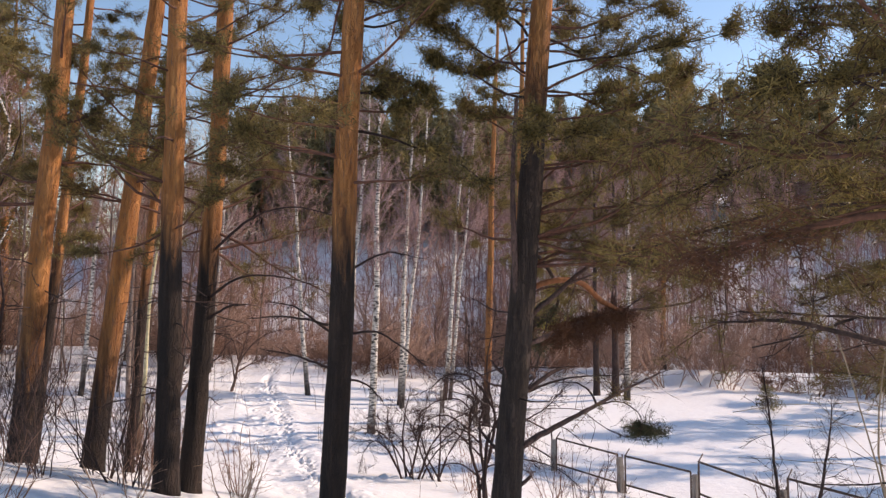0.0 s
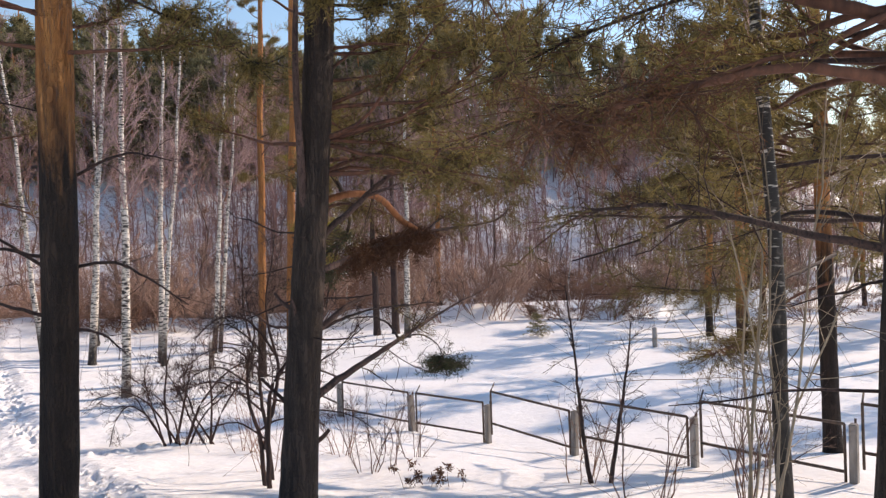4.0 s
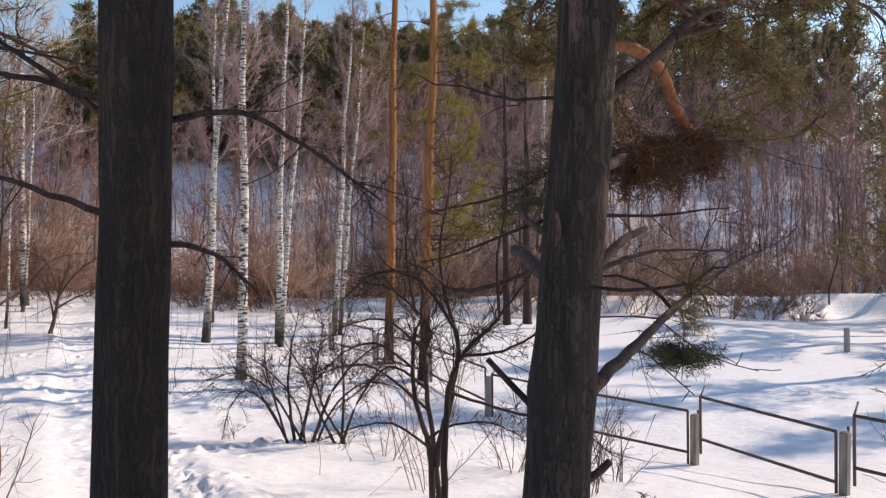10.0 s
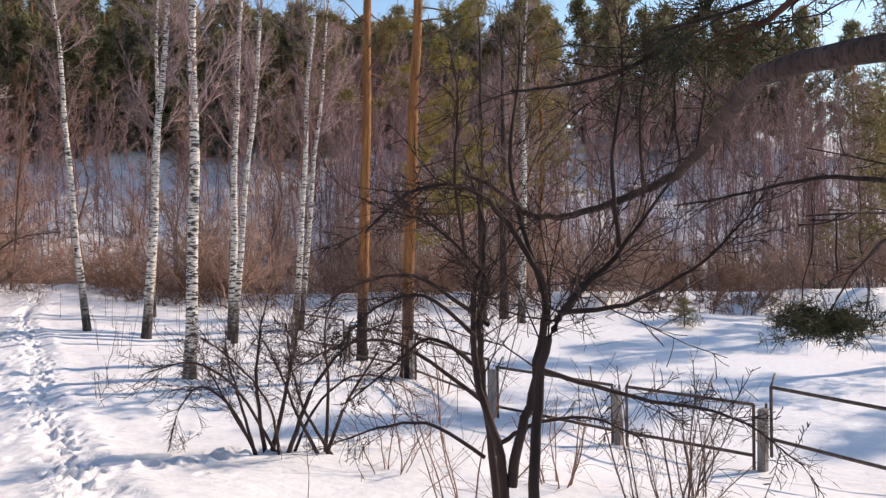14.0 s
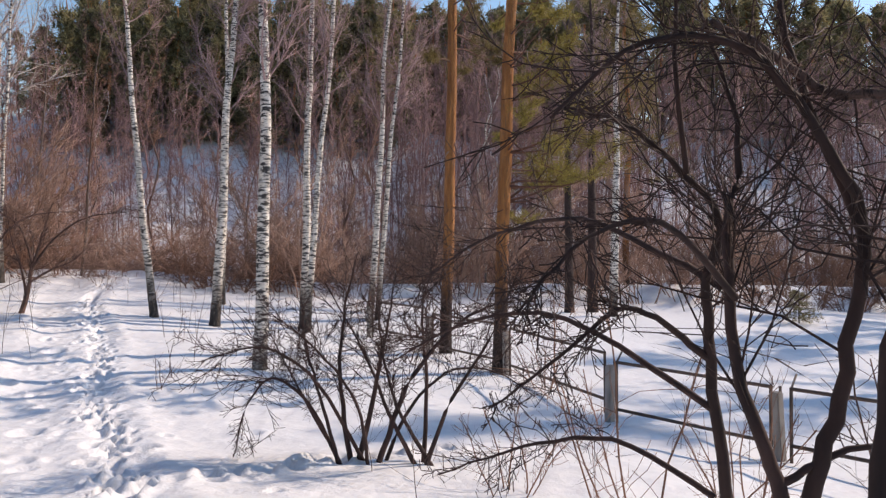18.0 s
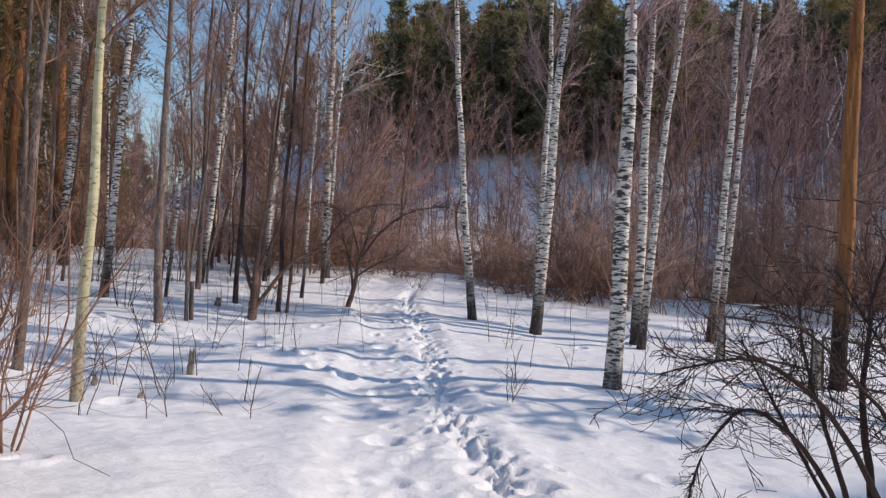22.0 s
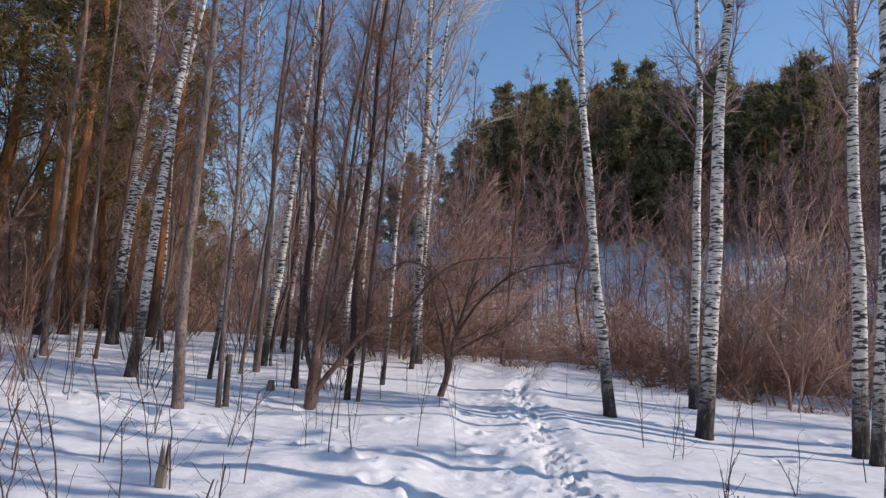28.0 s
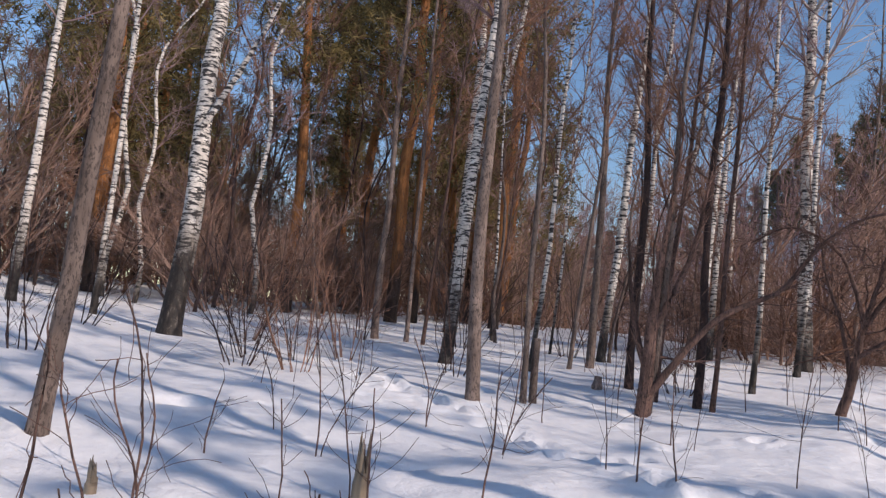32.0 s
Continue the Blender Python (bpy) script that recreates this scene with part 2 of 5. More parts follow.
def needles(name, dark, light):
    m, nt, b = material(name, 0.55)
    g = nt.nodes.new("ShaderNodeNewGeometry")
    n1 = noise_tex(nt, coords(nt), 0.9, 3)
    c = ramp(nt, added(nt, times(nt, g.outputs["Random Per Island"], 0.55), times(nt, n1, 0.5)), (0.2, dark), (0.8, light))
    nt.links.new(c, b.inputs["Base Color"])
    b.inputs["Specular IOR Level"].default_value = 0.3
    tr = nt.nodes.new("ShaderNodeBsdfTranslucent")
    nt.links.new(c, tr.inputs["Color"])
    ms = nt.nodes.new("ShaderNodeMixShader")
    ms.inputs[0].default_value = 0.4
    out = nt.nodes["Material Output"]
    nt.links.new(b.outputs[0], ms.inputs[1])
    nt.links.new(tr.outputs[0], ms.inputs[2])
    nt.links.new(ms.outputs[0], out.inputs["Surface"])
    return m


YOUNG_NEEDLE = needles("young_pine_needle", (0.127, 0.116, 0.028), (0.403, 0.320, 0.078))
NEEDLE = needles("pine_needle", (0.046, 0.039, 0.018), (0.32, 0.245, 0.085))
# darker copy of the pine needles, with shade put into its colour
SHADED_NEEDLE = needles("shaded_pine_needle", (0.02, 0.026, 0.014), (0.10, 0.105, 0.05))
WOOD_NEEDLE = needles("wood_pine_needle", (0.069, 0.060, 0.027), (0.382, 0.291, 0.112))
# paler, greyer green: the haze over the far hill is mixed into this colour
HAZY_NEEDLE = needles("hazy_pine_needle", (0.069, 0.066, 0.038), (0.382, 0.330, 0.168))


# ---- ground ----
def lattice(ix, iy, seed):
    h = (ix * 374761393 + iy * 668265263 + seed * 974634777) & 0xFFFFFFFF
    h = ((h ^ (h >> 13)) * 1274126177) & 0xFFFFFFFF
    return ((h ^ (h >> 16)) & 0xFFFF) / 65535.0 * 2 - 1


def rough_noise(x, y, size, seed=0):
    """Smooth noise from -1 to 1, with bumps of about that size in metres."""
    x, y = np.asarray(x, float) / size, np.asarray(y, float) / size
    ix, iy = np.floor(x).astype(np.int64), np.floor(y).astype(np.int64)
    fx, fy = x - ix, y - iy
    fx, fy = fx * fx * (3 - 2 * fx), fy * fy * (3 - 2 * fy)
    a, b = lattice(ix, iy, seed), lattice(ix + 1, iy, seed)
    c, d = lattice(ix, iy + 1, seed), lattice(ix + 1, iy + 1, seed)
    return (a + (b - a) * fx) * (1 - fy) + (c + (d - c) * fx) * fy


# heights of the snow at some places of the slope and of the terrace below it
SPOT = np.array([
    (0, 0, 0), (0, -12, 1.5), (-.1, 3.6, -.65), (-.5, 8.2, -1.6), (-1, 15.2, -2.85), (-3.5, 21, -3.55), (-4.5, 23.8, -3.63),
    (-.9, 21.3, -3.65), (-2.9, 28.7, -3.78), (-7.4, 30, -3.36), (-10.5, 35.4, -2.91), (-12.5, 31, -3.1), (-18.2, 27.6, -2.7),
    (-11.6, 24.4, -3.3), (-9.9, 23.5, -3.5), (-9.8, 26, -3.48), (-23.6, 36, -1.75), (-4.7, 34.7, -3.45), (7, 20.2, -4.4), (10.1, 15.3, -3.75), (20, 42, -4.2),
    (25, 18, -4.5), (-4.5, 11, -1.45), (-7.5, 11.5, -.9), (12, 3, -2.2), (-31, 28, -1.45), (-9, 43, -2.25), (-1, 44, -3.4),
    (-8.7, 19, -2.9), (-22, 48, -1.2)], float)
_r = np.hypot(SPOT[:, None, 0] - SPOT[None, :, 0], SPOT[:, None, 1] - SPOT[None, :, 1])
_n = len(SPOT)
_a = np.zeros((_n + 3, _n + 3))
_a[:_n, :_n], _a[:_n, _n], _a[:_n, _n + 1:], _a[_n, :_n], _a[_n + 1:, :_n] = _r, 1, SPOT[:, :2], 1, SPOT[:, :2].T
_w = np.linalg.solve(_a, np.r_[SPOT[:, 2], 0, 0, 0])


def slope(x, y):
    x, y = np.clip(np.asarray(x, float), -36, 32), np.clip(np.asarray(y, float), -14, 52)
    z = _w[_n] + _w[_n + 1] * x + _w[_n + 2] * y
    for (sx, sy, _), w in zip(SPOT, _w):
        z = z + w * np.sqrt((x - sx) ** 2 + (y - sy) ** 2 + 0.3)
    return z


def past_edge(x, y):
    """Metres past the edge where the terrace drops to the stream."""
    return y - (46 + 3.0 * np.tanh(np.asarray(x, float) / 8) + 1.2 * rough_noise(x, 0 * x, 5, 3))


def hill(x, y):
    s = past_edge(x, y)
    up = np.interp(s, [0, 4, 14, 20, 40, 60, 100, 300], [0, -5, -5, -3, 9.6, 16, 24, 26])
    west = 1 / (1 + np.exp((np.asarray(x, float) + 38 + 0.15 * s) / 6))
    return up * (1 - 0.75 * west * (s > 14)) + 1.2 * rough_noise(x, y, 9, 5) * np.clip((s - 15) / 10, 0, 1)


def ground(x, y):
    x, y = np.asarray(x, float), np.asarray(y, float)
    t = np.clip(past_edge(x, y) / 4, 0, 1)
    t = t * t * (3 - 2 * t)
    return slope(x, y) * (1 - t) + hill(x, y) * t


def trail_x(y):
    return np.interp(y, [-14, 0, 8, 15, 21, 26.5, 30, 33, 37, 43, 50], [0.3, -0.05, -0.7, -1.9, -4.0, -5.9, -6.9, -7.7, -9.4, -10.2, -10.6])


rng = np.random.default_rng(4)
PRINTS = []                       # where the snow was trodden: x, y, radius, depth, stretch
for y in np.arange(2.0, 42.0, 0.07):
    PRINTS.append((trail_x(y) + 0.2 + 0.12 * math.sin(y * 0.9) + rng.normal(0, 0.17), y + rng.normal(0, 0.1), rng.uniform(0.05, 0.10), rng.uniform(0.04, 0.10), rng.uniform(1.0, 1.8)))
for y in rng.uniform(3.0, 42.0, 260):      # the wide worn way beside it
    PRINTS.append((trail_x(y) + rng.normal(-0.75, 0.32), y, rng.uniform(0.06, 0.13), rng.uniform(0.015, 0.04), rng.uniform(0.6, 1.5)))
for y in rng.uniform(4.0, 41.0, 110):
    PRINTS.append((trail_x(y) + rng.normal(0.3, 0.6), y, rng.uniform(0.06, 0.12), rng.uniform(0.03, 0.08), rng.uniform(0.7, 1.5)))
for i in range(46):               # a side track past the shrub
    PRINTS.append((-3.6 + 0.085 * i + rng.normal(0, 0.12), 19.6 + 0.06 * i + rng.normal(0, 0.15), rng.uniform(0.10, 0.16), rng.uniform(0.04, 0.1), 1.0))
for i in range(60):               # old prints that lead off to the west
    PRINTS.append((-7.6 - 0.2 * i + rng.normal(0, 0.15), 27.4 + 0.07 * i + 0.6 * math.sin(i * 0.12) + rng.normal(0, 0.15), rng.uniform(0.1, 0.17), rng.uniform(0.04, 0.1), 1.0))
for i in range(70):               # and single ones between the trees
    PRINTS.append((rng.uniform(-16, 1), rng.uniform(20, 37), rng.uniform(0.08, 0.2), rng.uniform(0.03, 0.09), rng.uniform(0.6, 1.6)))


def snow_height(x, y):
    z = ground(x, y)
    near = np.clip(1 - np.hypot(x + 2, y - 20) / 90, 0.15, 1)
    z = z + near * (0.09 * rough_noise(x, y, 2.3, 1) + 0.032 * rough_noise(x, y, 0.8, 2) + 0.016 * rough_noise(x, y, 0.33, 4) + 0.008 * rough_noise(x, y, 0.16, 6))
    d = x - trail_x(y)
    along = np.clip((46 - y) / 4, 0, 1)
    z = z - along * 0.085 * np.exp(-((d + 0.85) / 0.62) ** 4) - along * 0.09 * np.exp(-((d - 0.2) / 0.32) ** 2)
    z = z + along * 0.02 * np.exp(-((d + 1.75) / 0.3) ** 2) + along * 0.04 * np.exp(-((d - 0.8) / 0.25) ** 2)
    z = z + along * 0.035 * rough_noise(x, y, 0.22, 8) * np.exp(-((d - 0.2) / 0.5) ** 2) + along * 0.018 * rough_noise(x, y, 0.28, 9) * np.exp(-((d + 0.8) / 0.7) ** 2)
    return z


def axis(*spans):
    out = []
    for a, b, step in spans:
        out.extend(np.arange(a, b, step))
    return np.array(out + [spans[-1][1]])


gx = axis((-900, -300, 120), (-300, -100, 20), (-100, -36, 3), (-36, -15, 0.4), (-15, -10, 0.11), (-10, -1, 0.052), (-1, 4, 0.11), (4, 14, 0.3), (14, 40, 0.8), (40, 100, 3), (100, 300, 20), (300, 900, 120))
gy = axis((-900, -200, 140), (-200, -40, 20), (-40, 0, 2), (0, 14, 0.35), (14, 36, 0.06), (36, 38, 0.12), (38, 56, 0.35), (56, 130, 2), (130, 300, 20), (300, 900, 120))
X, Y = np.meshgrid(gx, gy)
Z = snow_height(X, Y)
for px, py, pr, pd, ps in PRINTS:
    i0, i1 = np.searchsorted(gx, (px - 0.6, px + 0.6))
    j0, j1 = np.searchsorted(gy, (py - 0.6, py + 0.6))
    q = np.hypot(X[j0:j1, i0:i1] - px, (Y[j0:j1, i0:i1] - py) / ps) / pr
    Z[j0:j1, i0:i1] += -pd * np.exp(-q ** 6) + 0.4 * pd * np.exp(-((q - 1.5) / 0.4) ** 2)


def to_mesh(name, verts, faces, mat, smooth=True):
    me = bpy.data.meshes.new(name)
    me.from_pydata(verts, [], faces)
    me.materials.append(mat)
    if smooth:
        me.polygons.foreach_set("use_smooth", np.ones(len(me.polygons), bool))
    me.update()
    return me


ny, nx = X.shape
idx = np.arange(nx * ny).reshape(ny, nx)
quads = np.stack([idx[:-1, :-1], idx[:-1, 1:], idx[1:, 1:], idx[1:, :-1]], -1).reshape(-1, 4)
snow = new("ground", to_mesh("ground", np.stack([X, Y, Z], -1).reshape(-1, 3).tolist(), quads.tolist(), SNOW))
tagged(snow, "old trodden spring snow on a slope, terrace and far hill", "snow", kind="structure")


# ---- tools for growing plants ----
class Wood:
    """Gathers tubes and blades for one mesh."""

    def __init__(self):
        self.v, self.f, self.n = [], [], 0

    def tube(self, pts, radii, sides=5):
        p = np.asarray(pts, float)
        r = np.asarray(radii, float) * np.ones(len(p))
        d = np.gradient(p, axis=0)
        d /= np.linalg.norm(d, axis=1)[:, None] + 1e-9
        up = np.where(np.abs(d[:, 2:3]) > 0.9, [[1.0, 0, 0]], [[0, 0, 1.0]])
        s = np.cross(d, up)
        s /= np.linalg.norm(s, axis=1)[:, None] + 1e-9
        u = np.cross(s, d)
        a = np.linspace(0, 2 * np.pi, sides, endpoint=False)
        ring = p[:, None] + r[:, None, None] * (np.cos(a)[None, :, None] * s[:, None] + np.sin(a)[None, :, None] * u[:, None])
        k, m = len(p), self.n
        self.v.append(ring.reshape(-1, 3))
        i = np.arange(k * sides).reshape(k, sides) + m
        j = np.roll(i, -1, axis=1)
        self.f.extend(np.stack([i[:-1], j[:-1], j[1:], i[1:]], -1).reshape(-1, 4).tolist())
        self.f.append(i[-1].tolist())
        self.n += k * sides

    def blades(self, centre, direction, rng, count, length, width, spread=0.8):
        """A tuft of narrow leaves round a direction."""
        d = np.asarray(direction, float)[None] + rng.normal(0, spread, (count, 3))
        d /= np.linalg.norm(d, axis=1)[:, None]
        s = np.cross(d, rng.normal(0, 1, (count, 3)))
        s /= np.linalg.norm(s, axis=1)[:, None] + 1e-9
        c = np.asarray(centre, float)[None] + rng.normal(0, length * 0.3, (count, 3))
        ln = length * rng.uniform(0.7, 1.2, (count, 1))
        tri = np.stack([c - s * width / 2, c + s * width / 2, c + d * ln], 1).reshape(-1, 3)
        self.v.append(tri)
        self.f.extend((np.arange(count * 3).reshape(-1, 3) + self.n).tolist())
        self.n += count * 3

    def spikes(self, at, way, length, radius):
        """Many straight tapering twigs: three-sided cones."""
        at, way = np.asarray(at, float), np.asarray(way, float)
        way = way / (np.linalg.norm(way, axis=1)[:, None] + 1e-9)
        s = np.cross(way, np.where(np.abs(way[:, 2:3]) > 0.9, [[1.0, 0, 0]], [[0, 0, 1.0]]))
        s /= np.linalg.norm(s, axis=1)[:, None] + 1e-9
        u = np.cross(way, s)
        r = (np.asarray(radius, float) * np.ones(len(at)))[:, None]
        ring = [at + r * (math.cos(k * 2.0944) * s + math.sin(k * 2.0944) * u) for k in range(3)]
        tip = at + way * (np.asarray(length, float) * np.ones(len(at)))[:, None]
        self.v.append(np.stack([*ring, tip], 1).reshape(-1, 3))
        i = np.arange(len(at))[:, None] * 4 + self.n
        for k in range(3):
            self.f.extend(np.concatenate([i + k, i + (k + 1) % 3, i + 3], 1).tolist())
        self.n += len(at) * 4

    def mesh(self, name, mat):
        return to_mesh(name, np.concatenate(self.v).tolist() if self.v else [], self.f, mat)


def thing(name, x, y, label, category, group="", kind="", sink=0.0, turn=0.0):
    ob = new(name)
    ob.empty_display_size = 0.2
    ob.matrix_basis = pose(x, y, float(snow_height(np.float64(x), np.float64(y))) - sink, 0, 0, turn)
    return tagged(ob, label, category, group, kind)


def part(name, wood, mat, parent, label=""):
    ob = new(name, wood.mesh(name, mat) if isinstance(wood, Wood) else wood)
    ob.parent = parent
    return tagged(ob, label)


def stem(rng, height, lean=(0, 0), sway=0.02, step=0.6, curve=0.0, start=-0.3):
    """Points of a trunk that leans by so many metres a metre, with small sways."""
    z = np.arange(start, height + step, step)
    ph = rng.uniform(0, 6.3, 4)
    w = np.clip(z, 0, None)
    x = lean[0] * z + sway * w ** 0.5 * (np.sin(z * 0.55 + ph[0]) + 0.6 * np.sin(z * 1.3 + ph[1])) + curve * (w / height) ** 2 * height
    y = lean[1] * z + sway * w ** 0.5 * (np.sin(z * 0.5 + ph[2]) + 0.6 * np.sin(z * 1.2 + ph[3]))
    kink = np.cumsum(rng.normal(0, sway * 0.35, (len(z), 2)), 0) * np.clip(w / 1.5, 0, 1)[:, None]
    return np.stack([x - x[0] + lean[0] * start + kink[:, 0], y - y[0] + lean[1] * start + kink[:, 1], z], 1)


def taper(pts, dia, power=0.8, tip=0.012, flare=0.35):
    h = pts[-1, 2]
    t = np.clip(pts[:, 2] / h, 0, 1)
    r = dia / 2 * (1 - t) ** power + tip * t
    return r * (1 + flare * np.exp(-np.clip(pts[:, 2] + 0.3, 0, None) / 0.28))


def knobbly(wood, rng, pts, radii, sides, amount=0.03):
    """A trunk whose rings are a little uneven."""
    m = len(wood.v)
    wood.tube(pts, radii, sides)
    a = wood.v[m].reshape(len(pts), sides, 3)
    k = 1 + rng.normal(0, amount, (len(pts), sides, 1))
    wood.v[m] = (pts[:, None] + (a - pts[:, None]) * k).reshape(-1, 3)


def twist(rng, start, direction, length, steps, bend=0.25, lift=0.0):
    """A crooked line that begins in a direction and slowly lifts or droops."""
    p, d = np.array(start, float), np.array(direction, float)
    d /= np.linalg.norm(d)
    out = [p.copy()]
    for _ in range(steps):
        d = d + rng.normal(0, bend, 3) * 0.5 + np.array([0, 0, lift / steps])
        d /= np.linalg.norm(d)
        p = p + d * length / steps
        out.append(p.copy())
    return np.array(out)


def sprays(wood, rng, pts, r0, levels, count, ratio=0.55, spread=0.8, lift=0.1, bend=0.3, thin=0.003, steps=4, first=0.25):
    """Side twigs along a line, each with its own side twigs."""
    length = np.linalg.norm(np.diff(pts, axis=0), axis=1).sum()
    for _ in range(count):
        t = rng.uniform(first, 1.0)
        i = min(int(t * (len(pts) - 1)), len(pts) - 2)
        f = t * (len(pts) - 1) - i
        p = pts[i] * (1 - f) + pts[i + 1] * f
        d = pts[i + 1] - pts[i]
        d = d / (np.linalg.norm(d) + 1e-9) + rng.normal(0, spread, 3)
        ln = length * ratio * rng.uniform(0.5, 1.1) * (1.15 - 0.6 * t)
        r = max(r0 * 0.55 * (1 - 0.5 * t), thin)
        q = twist(rng, p, d, ln, steps, bend, lift)
        wood.tube(q, np.linspace(r, thin, len(q)), 3 if r < 0.012 else 4)
        if levels > 1:
            sprays(wood, rng, q, r, levels - 1, max(2, int(count * 0.6)), ratio, spread, lift, bend, thin, max(2, steps - 1), 0.15)


def along(rng, pts, n, first=0.2):
    t = rng.uniform(first, 1, n) * (len(pts) - 1)
    i = np.minimum(t.astype(int), len(pts) - 2)
    f = (t - i)[:, None]
    return pts[i] * (1 - f) + pts[i + 1] * f, pts[i + 1] - pts[i]


def brush(wood, rng, pts, n1, n2, len1, len2, r1, r2, spread=0.7, lift=0.2, first=0.2):
    """Fine twigs on a branch, and finer ones on those."""
    p, d = along(rng, pts, n1, first)
    d = d / (np.linalg.norm(d, axis=1)[:, None] + 1e-9) + rng.normal(0, spread, (n1, 3)) + np.array([0, 0, lift])
    d /= np.linalg.norm(d, axis=1)[:, None]
    ln = len1 * rng.uniform(0.5, 1.15, n1)
    wood.spikes(p, d, ln, r1)
    if n2:
        k = np.repeat(np.arange(n1), n2)
        q = p[k] + d[k] * (ln[k] * rng.uniform(0.2, 0.9, len(k)))[:, None]
        wood.spikes(q, d[k] + rng.normal(0, spread * 0.9, (len(k), 3)) + np.array([0, 0, lift * 0.5]), len2 * rng.uniform(0.4, 1.15, len(k)), r2)


def bare_crown(wood, rng, pts, radii, low, count, reach, rise=0.9, levels=2, twigs=5, thin=0.004, droop=-0.1):
    """Limbs and twigs of a leafless tree, from a height upward."""
    top = pts[-1, 2]
    for _ in range(count):
        z = low + (top - low) * rng.uniform(0, 1) ** 0.9
        i = min(int(np.searchsorted(pts[:, 2], z)), len(pts) - 1)
        a = rng.uniform(0, 6.283)
        t = (z - low) / (top - low + 1e-6)
        ln = reach * (1.05 - 0.75 * t) * rng.uniform(0.55, 1.15)
        q = twist(rng, pts[i], (math.cos(a), math.sin(a), rise * rng.uniform(0.6, 1.4)), ln, 5, 0.22, 0.35)
        r = min(radii[i] * 0.45, 0.008 + 0.011 * ln)
        wood.tube(q, np.linspace(r, thin, len(q)), 3)
        brush(wood, rng, q, twigs, 3, ln * 0.45, ln * 0.22, max(r * 0.35, thin), thin, 0.55, 0.1)


def bough(wood, leaf, rng, start, direction, length, r, tufts=26, blade=0.10, wide=0.006, per=14, lift=0.25, mass=0.55):
    """A pine limb with fanned side twigs that carry tufts of needles towards their ends."""
    q = twist(rng, start, direction, length, 9, 0.27, lift)
    wood.tube(q, np.linspace(r, 0.006, len(q)), 5)
    knots = rng.uniform(0.4, 1.0, max(3, int(1.6 * length) + 1))
    knots[0] = 1.0
    for _ in range(tufts):
        t = min(max(rng.choice(knots) + rng.normal(0, 0.035), 0.3), 1.0)
        i = min(int(t * (len(q) - 1)), len(q) - 2)
        d = q[i + 1] - q[i]
        d = d / np.linalg.norm(d) * 0.7 + rng.normal(0, mass, 3) * np.array([1, 1, 0.45]) + np.array([0, 0, 0.1])
        s = twist(rng, q[i], d, rng.uniform(0.12, 0.36) * min(length, 2.2) * (1.25 - 0.6 * t), 3, 0.3, 0.2)
        wood.tube(s, np.linspace(0.008, 0.004, len(s)), 3)
        for k in range(1, len(s)):
            leaf.blades(s[k], s[k] - s[k - 1], rng, per, blade, wide, 0.55)
            leaf.blades((s[k] + s[k - 1]) / 2, s[k] - s[k - 1], rng, per // 2, blade, wide, 0.6)


# ---- trees ----
def birch(x, y, dia, height=15.0, lean=(0, 0), low=5.0, count=26, seed=1, label="", sway=0.016, curve=0.0, reach=2.2, name="birch_tree", bark_mat=None, twig_mat=None):
    rng = np.random.default_rng(seed)
    ob = thing(name, x, y, label or "tall slim birch with white black-marked bark, bare, standing in snow", "birch tree", "birches on the terrace")
    pts = stem(rng, height, lean, sway, 0.45, curve)
    rad = taper(pts, dia)
    w = Wood()
    knobbly(w, rng, pts, rad, 12, 0.05 if name == "young_tree" else 0.03)
    part("trunk", w, bark_mat or BIRCH_BARK, ob)
    w = Wood()
    bare_crown(w, rng, pts, rad, low, count + 10, reach, 1.1, 2, 19)
    part("crown", w, twig_mat or BIRCH_TWIG, ob, "bare thin branches and twigs")
    return ob


def aspen(x, y, dia, height=11.0, lean=(0, 0), seed=1, mat=None, low=3.5, count=18, label="", curve=0.0, reach=1.6):
    return birch(x, y, dia, height, lean, low, count, seed, label or "slim grey leafless young tree standing in snow", 0.02, curve, reach, "young_tree", mat or GREY_BARK, TWIG)


